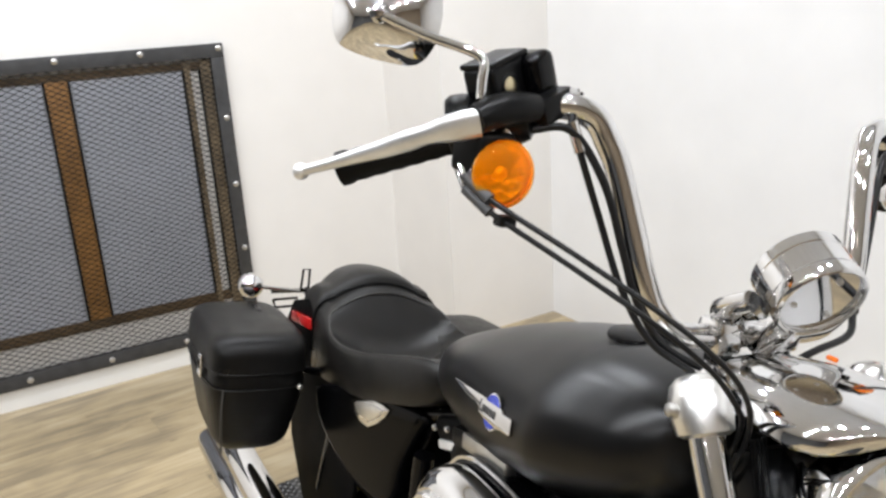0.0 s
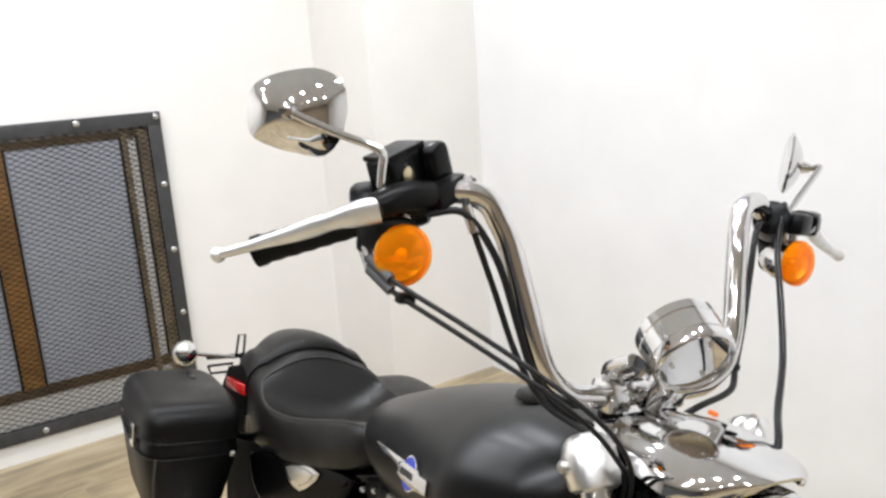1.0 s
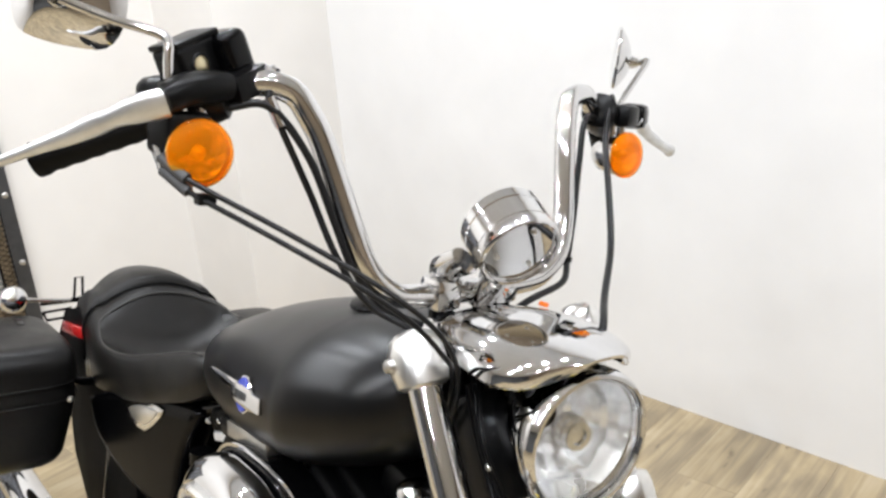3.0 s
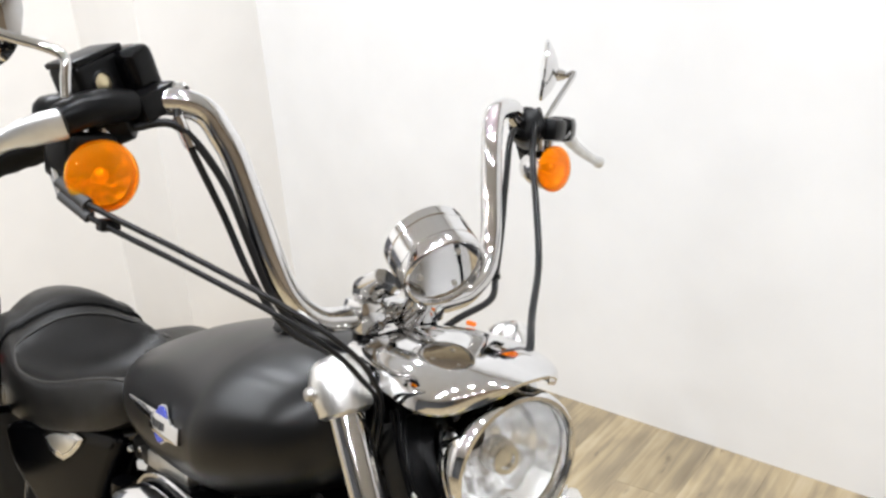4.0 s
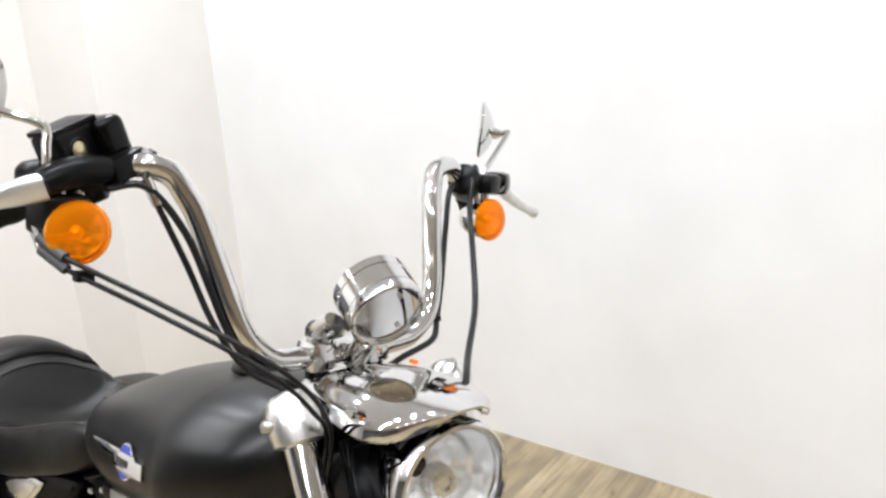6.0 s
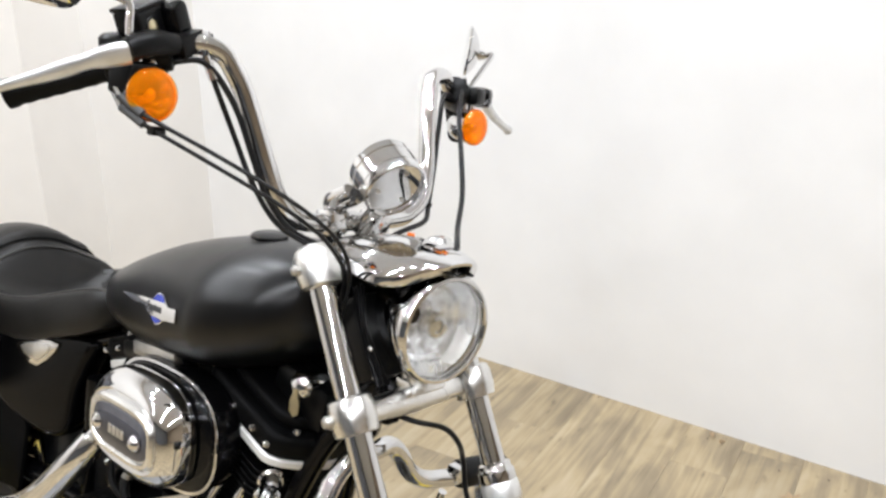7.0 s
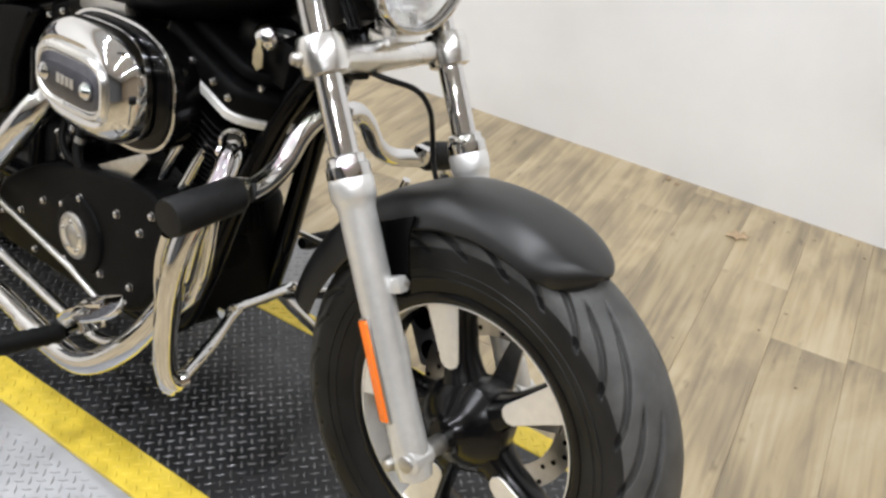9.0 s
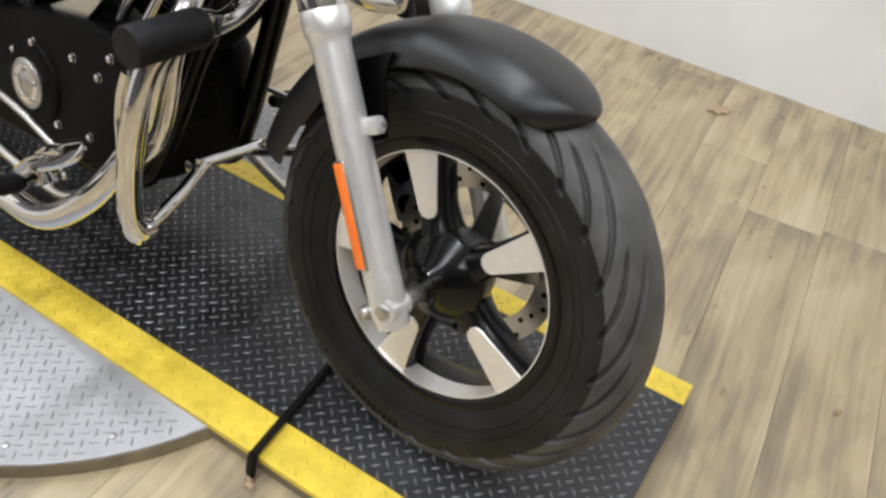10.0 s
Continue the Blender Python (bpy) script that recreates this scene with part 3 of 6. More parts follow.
def fork(side):
    y = side * LEG_Y
    foot, collar, lower, top = leg(0.292, y), leg(0.65, y), leg(0.794, y), leg(0.985, y)
    length = (collar - foot).length
    slider = part(
        "fork_slider",
        lathe([(-0.022, 0.016), (-0.018, 0.024), (0.0, 0.0265), (0.05, 0.0265), (0.09, 0.0255), (length - 0.046, 0.0262), (length - 0.036, 0.0280), (length - 0.030, 0.0305), (length - 0.027, 0.0316), (length - 0.006, 0.0318), (length, 0.0298), (length + 0.001, 0.024)], foot, LEG_UP, 32),
        M_SLIDER, bike, "dull brushed aluminium fork slider",
    )
    part("dust_cover", lathe([(0, 0.0305), (0.004, 0.0308), (0.016, 0.0305), (0.020, 0.027), (0.028, 0.0265), (0.031, 0.022)], collar, LEG_UP, 32), M_CHROME, slider, "chrome dust cover ring")
    part("fork_tube", lathe([(0, 0.0197), ((top - collar).length - 0.01, 0.0197)], collar, LEG_UP, 28), M_CHROME, bike, "chrome fork tube")
    # axle clamp with its pinch bolt
    part("axle_boss", lathe([(-0.022, 0.016), (-0.020, 0.019), (0.018, 0.019), (0.021, 0.016)], Vector((0, y, 0.305)), (0, 1, 0), 28), M_SLIDER, slider)
    part("axle_end", lathe([(0, 0.012), (0.006, 0.012), (0.008, 0.009), (0.008, 0.0)], Vector((0, y + side * 0.020, 0.305)), (0, side, 0), 16), M_STEEL, slider, "steel axle end")
    bolt(Vector((-0.030, y + side * 0.012, 0.283)), (-0.25, side * 0.9, -0.2), 0.010, slider, M_STEEL, "pinch_bolt")
    part("axle_spacer", lathe([(0, 0.0145), (0.040, 0.0145), (0.042, 0.012)], Vector((0, y - side * 0.018, 0.305)), (0, -side, 0), 18), M_STEEL, slider, "grey axle spacer")
    lug = block((0.034, 0.020, 0.024), leg(0.515, y - side * 0.012) + LEG_FRONT * 0.028, basis(LEG_FRONT, LEG_UP), 0.006, 2)
    part("caliper_lug", lug, M_SLIDER, slider, "cast lug on the slider")
    bolt(leg(0.515, y - side * 0.020) + LEG_FRONT * 0.040, (0, side, 0), 0.007, slider, M_STEEL)
    # long orange reflector
    out = Vector((-0.30, side * 0.95, 0)).normalized()
    a, b = leg(0.478, y) + out * 0.0275, leg(0.352, y) + out * 0.0285
    mid, way = (a + b) / 2, (a - b).normalized()
    part("reflector_base", block((0.023, 0.004, (a - b).length + 0.006), mid - out * 0.001, basis(way.cross(out), way), 0.0018, 2), M_STEEL, slider)
    part("reflector", block((0.0185, 0.005, (a - b).length), mid + out * 0.0018, basis(way.cross(out), way), 0.002, 2), M_REFLECTOR, slider, "long orange fork reflector")
    # lower clamp boss and top cap
    part("lower_clamp_boss", lathe([(-0.027, 0.027), (-0.025, 0.032), (-0.008, 0.0345), (0.012, 0.0345), (0.024, 0.0315), (0.027, 0.025)], lower, LEG_UP, 32), M_ALU, bike, "cast aluminium fork clamp")
    bolt(lower + Vector((-0.012, side * 0.030, -0.008)) , (-0.4, side * 0.9, 0), 0.009, bike, M_STEEL)
    cap = part("fork_cap_cover", lathe([(-0.032, 0.024), (-0.028, 0.0300), (-0.012, 0.0328), (0.010, 0.0325), (0.023, 0.0285), (0.031, 0.0200), (0.034, 0.010), (0.034, 0.0)], top, LEG_UP, 32), M_ALU, bike, "polished silver fork cap")
    bolt(top + Vector((-0.004, side * 0.030, -0.004)), (-0.3, side, 0), 0.008, cap, M_STEEL)
    return slider


for side in (-1, 1):
    fork(side)


def triple_trees():
    z = leg(0.794, 0)
    bm = bmesh.new()
    rings = []
    for y, h, d in ((-0.135, 0.020, 0.020), (-0.10, 0.017, 0.020), (-0.05, 0.019, 0.030), (0.0, 0.022, 0.040), (0.05, 0.019, 0.030), (0.10, 0.017, 0.020), (0.135, 0.020, 0.020)):
        back = -0.03 * (1 - (y / 0.135) ** 2)
        rings.append([bm.verts.new(z + Vector((0, y, 0)) + LEG_FRONT * (back + d * a) + LEG_UP * (h * b)) for a, b in oval(1, 1, 16, 3.5)])
    skin(bm, rings)
    part("lower_fork_clamp", bm, M_ALU, bike, "cast aluminium lower fork clamp")
    part("lamp_bracket", block((0.03, 0.055, 0.05), z + LEG_FRONT * 0.028 + LEG_UP * 0.028, basis(LEG_FRONT, LEG_UP), 0.008, 2), M_ALU, bike, "cast aluminium lamp bracket")
    t = leg(0.985, 0)
    part("upper_fork_clamp", block((0.075, 0.25, 0.028), t + LEG_FRONT * -0.022, basis(LEG_FRONT, LEG_UP), 0.010, 3), M_BLACK, bike, "black upper fork clamp")
    part("steering_head", sweep([t + LEG_FRONT * -0.05 + LEG_UP * 0.02, z + LEG_FRONT * -0.05 - LEG_UP * 0.01], 0.034, 24), M_BLACK, bike, "black steering head of the frame")
    for s in (-1, 1):
        # small bolts added at uneven spots for the sparkles beside the lamp
        for dz, dy, df in ((0.0, 0.086, 0.010), (0.037, 0.091, 0.022), (0.071, 0.084, 0.002)):
            bolt(leg(0.832 + dz, s * dy) + LEG_FRONT * df, (0.6, s, 0.1), 0.0036, bike, M_STEEL)
        for k in range(3):
            part("wiring_loom", sweep(spline([leg(0.95, s * (0.075 + 0.008 * k)) + LEG_FRONT * 0.02, leg(0.89, s * (0.095 - 0.004 * k)) + LEG_FRONT * (0.028 - 0.01 * k), leg(0.82, s * (0.07 + 0.01 * k)) + LEG_FRONT * 0.016], 5), 0.0032, 8), M_PLASTIC, bike, "black wiring loom")
        part("wiring_cover", block((0.05, 0.06, 0.13), leg(0.885, s * 0.06) - LEG_FRONT * 0.005, basis(LEG_FRONT, LEG_UP), 0.012, 2), M_PLASTIC, bike)


triple_trees()


def front_fender():
    bm = bmesh.new()
    rings = []
    c = AXLE
    n = 60
    for k in range(n + 1):
        u = (k / n) ** 1.35
        a = radians(65.5 + 102.5 * u)  # from the front tip, over the top, to the back
        front = min(1.0, (u + 0.004) / 0.16)
        ease = math.sqrt(1 - (1 - front) ** 2.2)
        w = 0.087 * ease
        skirt = 0.010 + (0.036 + 0.022 * min(1.0, u / 0.4) - 0.014 * math.sin(min(1.0, u * 1.3) * math.pi)) * ease ** 1.1
        r0 = 0.362 - 0.006 * (1 - ease) - 0.020 * max(0.0, 1 - u / 0.4) + (0.006 * (u - 0.6) if u > 0.6 else 0)
        sect = []
        for j in range(17):
            v = -1 + 2 * j / 16
            y = w * math.copysign(1 - (1 - abs(v)) ** 1.7, v)
            drop = skirt * abs(v) ** 2.6
            sect.append((y, r0 - drop))
        d = Vector((math.cos(a), 0, math.sin(a)))
        outer = [bm.verts.new(c + d * r + Vector((0, y, 0))) for y, r in sect]
        inner = [bm.verts.new(c + d * (r - 0.0035) + Vector((0, y * 0.965, 0))) for y, r in reversed(sect)]
        rings.append(outer + inner)
    skin(bm, rings)
    f = part("front_fender", bm, M_FENDER, bike, "matte black front fender")
    # side stays reach down to the sliders
    for s in (-1, 1):
        bm = bmesh.new()
        rings = []
        for h, back, front in ((0.590, -0.012, 0.062), (0.575, -0.012, 0.050), (0.560, -0.012, 0.043), (0.540, -0.012, 0.038), (0.515, -0.010, 0.035), (0.496, 0.004, 0.030)):
            y = s * (0.090 + (0.60 - h) * 0.12)
            rings.append([bm.verts.new(leg(h, y + dy) + LEG_FRONT * d) for d, dy in ((back, -0.002), (front, -0.002), (front + 0.001, 0.0005), (front, 0.003), (back, 0.003))])
        skin(bm, rings)
        part("fender_stay", bm, M_BLACK, f, "black fender stay")


front_fender()


def headlamp():
    axis = Vector((1, -0.14, -0.03)).normalized()
    c = Vector((-0.252, 0, 0.912))
    shell = part("headlamp", lathe([(-0.125, 0.020), (-0.122, 0.040), (-0.105, 0.060), (-0.075, 0.073), (-0.035, 0.0795), (-0.014, 0.0815), (-0.012, 0.0850), (0.002, 0.0865), (0.010, 0.0852), (0.0155, 0.0815), (0.0160, 0.0775), (0.0125, 0.0748), (0.004, 0.0738), (0.0, 0.0738)], c, axis, 56, caps=False), M_CHROME, bike, "round chrome headlamp")
    # faceted reflector bowl
    bm = bmesh.new()
    u = axis.orthogonal().normalized()
    v = axis.cross(u)
    rings = []
    for i in range(9):
        h, r = -0.065 + 0.062 * (i / 8) ** 1.5, 0.014 + 0.060 * (i / 8) ** 0.85
        ring = []
        for k in range(42):
            a = 2 * math.pi * k / 42
            q = 0.0028 * (1 if (k // 6 + i // 3) % 2 else -1)
            ring.append(bm.verts.new(c + axis * (h + q * (i > 0) * (i < 8)) + r * (math.cos(a) * u + math.sin(a) * v)))
        rings.append(ring)
    skin(bm, rings, caps=False)
    part("lamp_reflector", bm, M_FACET, shell, "faceted mirror reflector", smooth=False)
    part("bulb_shield", lathe([(0, 0.012), (0.004, 0.015), (0.008, 0.020), (0.026, 0.0205), (0.033, 0.017), (0.034, 0.010), (0.031, 0.009), (0.031, 0)], c + axis * -0.040, axis, 20), M_CHROME, shell, "chrome bulb shield")
    lens = part("lamp_lens", lathe([(0.006, 0.0742), (0.011, 0.0725), (0.018, 0.059), (0.024, 0.035), (0.0262, 0.010), (0.0262, 0.0), (0.0232, 0.0), (0.021, 0.035), (0.015, 0.058), (0.008, 0.0715)], c, axis, 48, caps=False), M_GLASS, shell, "clear domed glass lens")
    lens.visible_shadow = False
    part("lamp_mount", sweep([c + Vector((-0.05, 0, -0.070)), c + Vector((-0.04, 0, -0.105))], 0.017, 16), M_ALU, shell)
    part("lamp_mount_foot", block((0.05, 0.04, 0.018), c + Vector((-0.035, 0, -0.098)), None, 0.005), M_ALU, shell)


headlamp()


def lamp_visor():
    """The chrome brow over the headlamp, a beak-shaped shell."""
    bm = bmesh.new()
    rings = []
    n = 18
    for k in range(n + 1):
        u = k / n
        x = -0.460 + 0.222 * u
        w = 0.078 + 0.026 * math.sin(min(1, u / 0.62) * math.pi / 2)
        if u > 0.62:
            w = 0.104 * math.sqrt(max(0.03, 1 - ((u - 0.62) / 0.40) ** 2.4))
        top = 1.014 + 0.020 * math.sin(u * math.pi * 0.9) - 0.004 * u
        drop = 0.030 + 0.022 * math.sin(min(1, u / 0.8) * math.pi / 2) - 0.018 * max(0, (u - 0.7) / 0.3)
        drop *= min(1.0, w / 0.09)
        sect = []
        for j in range(25):
            v = -1 + 2 * j / 24
            sect.append(Vector((x + 0.012 * (1 - v * v) * u, w * math.sin(v * math.pi / 2), top - drop * abs(v) ** 2.2)))
        rings.append([bm.verts.new(q) for q in sect] + [bm.verts.new(Vector((q.x - 0.001, q.y * 0.97, q.z - 0.004))) for q in reversed(sect)])
    skin(bm, rings)
    part("lamp_visor", bm, M_CHROME, bike, "polished chrome headlamp visor")
    part("warning_light", block((0.014, 0.006, 0.006), (-0.40, 0.075, 1.022), None, 0.002), M_REFLECTOR, bike, "small amber indicator")


lamp_visor()


def speedometer():
    axis = Vector((0.85, -0.17, -0.50)).normalized()  # towards the closed front of the cup
    c = Vector((-0.390, 0.0, 1.113))
    cup = part("speedometer", lathe([(-0.034, 0.048), (-0.036, 0.051), (-0.034, 0.0530), (-0.021, 0.0530), (-0.020, 0.0518), (-0.018, 0.0518), (-0.017, 0.0528), (0.0080, 0.0523), (0.0085, 0.0512), (0.0105, 0.0512), (0.0110, 0.0528), (0.0215, 0.0524), (0.0250, 0.0512), (0.0268, 0.0490), (0.0255, 0.0468), (0.0205, 0.0460), (0.0200, 0.0455), (0.0200, 0.0)], c, axis, 48), M_CHROME, bike, "round chrome speedometer housing")
    part("dial_glass", lathe([(-0.035, 0.047), (-0.036, 0.03), (-0.0365, 0.0)], c, axis, 40), M_PLASTIC, cup, "black dial face")
    for k in range(3):
        a = radians(30 + 120 * k)
        u = axis.orthogonal().normalized()
        v = axis.cross(u)
        bolt(c + axis * 0.019 + 0.030 * (math.cos(a) * u + math.sin(a) * v), axis, 0.0034, cup, M_STEEL)
    bracket = sweep(spline([c + Vector((-0.02, -0.055, -0.025)), (-0.45, -0.052, 1.068), (-0.465, -0.03, 1.045), (-0.462, 0.0, 1.04)], 4), 0.012, 12, None, 1.7)
    part("gauge_bracket", bracket, M_CHROME, bike, "cast bracket under the gauge")
    part("gauge_bracket", sweep(spline([c - axis * 0.02 + Vector((0, 0, -0.048)), (-0.42, 0.0, 1.05), (-0.445, 0.0, 1.02)], 4), 0.016, 12, None, 0.6), M_CHROME, bike)


speedometer()

BAR = [(-0.640, 0.440, 1.192), (-0.597, 0.385, 1.220), (-0.550, 0.310, 1.262), (-0.529, 0.266, 1.283), (-0.519, 0.228, 1.275), (-0.510, 0.213, 1.250), (-0.502, 0.204, 1.222), (-0.487, 0.191, 1.164), (-0.473, 0.178, 1.112), (-0.464, 0.160, 1.072), (-0.460, 0.130, 1.046), (-0.460, 0.095, 1.036)]


def handlebar():
    ease = [0, 0, 0.4, 1, 1, 1, 0.8, 0.5, 0.2, 0, 0, 0]
    inward = [0, 0, 0, 0, 0.1, 0.4, 0.7, 1, 1, 0.7, 0.3, 0]
    pts = [(x, -y - 0.003 * k + 0.009 * q, z - 0.006 * k) for (x, y, z), k, q in zip(BAR, ease, inward)] + [(-0.460, 0.0, 1.034)] + [(x, y - 0.011 * k, z + 0.007 * k) for (x, y, z), k in reversed(list(zip(BAR, ease)))]
    bar = part("handlebar", sweep(spline(pts, 6), 0.0150, 18), M_CHROME, bike, "tall chrome handlebar with swept risers")
    for s in (-1, 1):
        # risers coloured black in place of the shadow beneath the speedometer
        riser = part("riser", sweep([(-0.455, s * 0.048, 0.995), (-0.459, s * 0.048, 1.030)], 0.016, 18), M_BLACK, bike, "bar riser, black to stand for shade under the gauge")
        part("riser_clamp", block((0.042, 0.040, 0.042), (-0.460, s * 0.048, 1.036), None, 0.010, 2), M_CHROME, riser)
        for dx in (-0.014, 0.014):
            bolt((-0.460 + dx, s * 0.048, 1.057), (0, 0, 1), 0.005, riser)
        # grip
        a, b = Vector((-0.572, s * 0.348, 1.238)), Vector((-0.652, s * 0.465, 1.1795))
        w = (b - a).normalized()
        L = (b - a).length
        part("grip", lathe([(0, 0.017), (0.004, 0.0185), (0.01, 0.0175)] + [(0.012 + (L - 0.03) * k / 12, 0.0172 + 0.0012 * (k % 2)) for k in range(13)] + [(L - 0.012, 0.0195), (L - 0.002, 0.0195), (L, 0.015)], a, w, 20), M_RUBBER, bike, "black rubber grip")
    return bar


handlebar()


def controls_right():
    # switch housing round the bar
    a, b = Vector((-0.532, -0.300, 1.262)), Vector((-0.572, -0.362, 1.240))
    w = (b - a).normalized()
    hs = part("switch_housing", lathe([(0, 0.018), (0.004, 0.024), (0.02, 0.027), (0.05, 0.027), ((b - a).length, 0.022)], a, w, 20), M_PLASTIC, bike, "black switch housing")
    part("lever_bracket", sweep(spline([(-0.520, -0.305, 1.272), (-0.512, -0.345, 1.268), (-0.508, -0.378, 1.255)], 4), [0.015, 0.016, 0.017, 0.0172, 0.0172, 0.0172, 0.017, 0.0165, 0.015], 14), M_PLASTIC, bike, "black lever bracket")
    part("throttle_housing", lathe([(-0.012, 0.030), (-0.009, 0.035), (0.0, 0.0365), (0.012, 0.0365), (0.018, 0.033), (0.020, 0.024)], (-0.574, -0.352, 1.243), w, 28), M_PLASTIC, bike, "round black throttle housing")
    part("switch_block", block((0.045, 0.055, 0.045), (-0.535, -0.350, 1.222), basis((1, 0.3, 0), (0, 0, 1)), 0.009, 3), M_PLASTIC, bike)
    # brake lever, a broad polished blade with a ball end
    bm = bmesh.new()
    path = spline([(-0.507, -0.374, 1.253), (-0.520, -0.402, 1.243), (-0.545, -0.425, 1.229), (-0.572, -0.446, 1.214), (-0.602, -0.468, 1.200), (-0.632, -0.491, 1.185), (-0.650, -0.504, 1.177)], 5)
    rad = [0.0168, 0.0172, 0.0172, 0.017, 0.0165, 0.016, 0.0145, 0.0125, 0.0115, 0.0115, 0.0125, 0.0128, 0.0125, 0.012, 0.0115, 0.011, 0.0105, 0.010, 0.0095, 0.009, 0.0085, 0.008, 0.0075, 0.0072, 0.007, 0.0068, 0.0066, 0.0065, 0.0065, 0.0065, 0.0065][: len(path)]
    lever_up = Vector((0.15, -0.25, 1)).normalized()
    rings = []
    for i, q in enumerate(path):
        way = (path[min(i + 1, len(path) - 1)] - path[max(i - 1, 0)]).normalized()
        up = (lever_up - lever_up.dot(way) * way).normalized()
        out = way.cross(up)
        rings.append([bm.verts.new(q + up * (rad[i] * 0.88 * y) + out * (min(rad[i], 0.0075) * x)) for x, y in oval(1, 1, 14, 2.6)])
    skin(bm, rings)
    lever = part("brake_lever", bm, M_GRIP, bike, "polished aluminium brake lever with a ball end")
    part("ball_end", lathe([(0.0095 * -math.cos(k * math.pi / 12), 0.0095 * math.sin(k * math.pi / 12)) for k in range(13)], (-0.654, -0.507, 1.175), (0, 0, 1), 20), M_GRIP, lever)
    # master cylinder reservoir
    turn = basis((0.93, 0.35, 0.05), (0.05, -0.42, 1))
    res = part("brake_reservoir", block((0.042, 0.060, 0.044), (-0.560, -0.330, 1.294), turn, 0.007, 3), M_PLASTIC, bike, "black brake fluid reservoir")
    part("reservoir_barrel", block((0.046, 0.038, 0.056), (-0.557, -0.290, 1.303), turn, 0.013, 4), M_BLACK, res, "glossy black rounded cap")
    part("reservoir_lid", block((0.045, 0.062, 0.007), (-0.561, -0.337, 1.3165), turn, 0.003, 2), M_PLASTIC, res)
    face = turn @ Vector((1, 0, 0))
    sight = Vector((-0.5420, -0.3275, 1.291))
    part("sight_ring", lathe([(-0.006, 0.0135), (0.004, 0.0135), (0.0055, 0.0120), (0.0055, 0.0102), (0.003, 0.0098), (0.003, 0)], sight, face, 24), M_PLASTIC, res)
    part("sight_glass", lathe([(0.0, 0.0100), (0.0045, 0.0098), (0.006, 0.0065), (0.0065, 0)], sight, face, 20), M_BRASS, res, "round fluid sight glass")
    part("reservoir_neck", block((0.046, 0.055, 0.030), (-0.538, -0.282, 1.275), turn, 0.008, 2), M_PLASTIC, bike)
    part("banjo_fitting", lathe([(0, 0.007), (0.010, 0.007), (0.012, 0.0055), (0.018, 0.0055), (0.018, 0)], (-0.530, -0.266, 1.290), (0.1, 1, 0.1), 14), M_CHROME, bike)
    # turn signal
    signal(-1)
    # mirror
    mirror(-1)


def signal(s):
    c = Vector((-0.506, s * 0.340, 1.203))
    axis = Vector((1, 0, 0.02)).normalized()
    body = part("turn_signal", lathe([(-0.062, 0.006), (-0.060, 0.014), (-0.048, 0.024), (-0.028, 0.0315), (-0.008, 0.0335), (-0.002, 0.0335), (-0.002, 0.0315), (-0.006, 0.030), (-0.02, 0.026), (-0.034, 0.014), (-0.036, 0.004)], c, axis, 36), M_CHROME, bike, "bullet turn signal with chrome body")
    rings = [(-0.003, 0.0352), (0.003, 0.0354), (0.0062, 0.0335), (0.0085, 0.0300), (0.0098, 0.0265), (0.0108, 0.0225), (0.0114, 0.0185), (0.0119, 0.0145), (0.0123, 0.0105), (0.0126, 0.0060), (0.0127, 0.0)]
    inner = [(h - 0.003, r * 0.93) for h, r in reversed(rings)]
    lens = part("signal_lens", lathe(rings + inner, c, axis, 36, caps=False), M_AMBER, body, "ribbed amber lens")
    lens.visible_shadow = False
    bm, rings_in = bmesh.new(), []
    u = axis.orthogonal().normalized()
    v = axis.cross(u)
    for i in range(7):
        h, r = -0.031 + 0.027 * (i / 6) ** 1.6, 0.005 + 0.0245 * (i / 6) ** 0.8
        rings_in.append([bm.verts.new(c + axis * (h + 0.0016 * (1 if (k // 2 + i // 2) % 2 else -1) * (0 < i < 6)) + r * (math.cos(math.pi * k / 18) * u + math.sin(math.pi * k / 18) * v)) for k in range(36)])
    skin(bm, rings_in, caps=False)
    part("signal_reflector", bm, M_FACET, body, "faceted silver bowl", smooth=False)
    part("signal_bulb", lathe([(-0.03, 0.005), (-0.016, 0.0055), (-0.012, 0.0085), (-0.006, 0.008), (-0.002, 0.005), (0.0, 0)], c, axis, 14), M_BRASS, body, "small bulb")
    for dy in (-0.012, 0.010):
        part("signal_stalk", sweep([c + Vector((-0.022, dy, 0.025)), c + Vector((-0.024, dy, 0.062))], 0.0075, 12), M_CHROME, body)


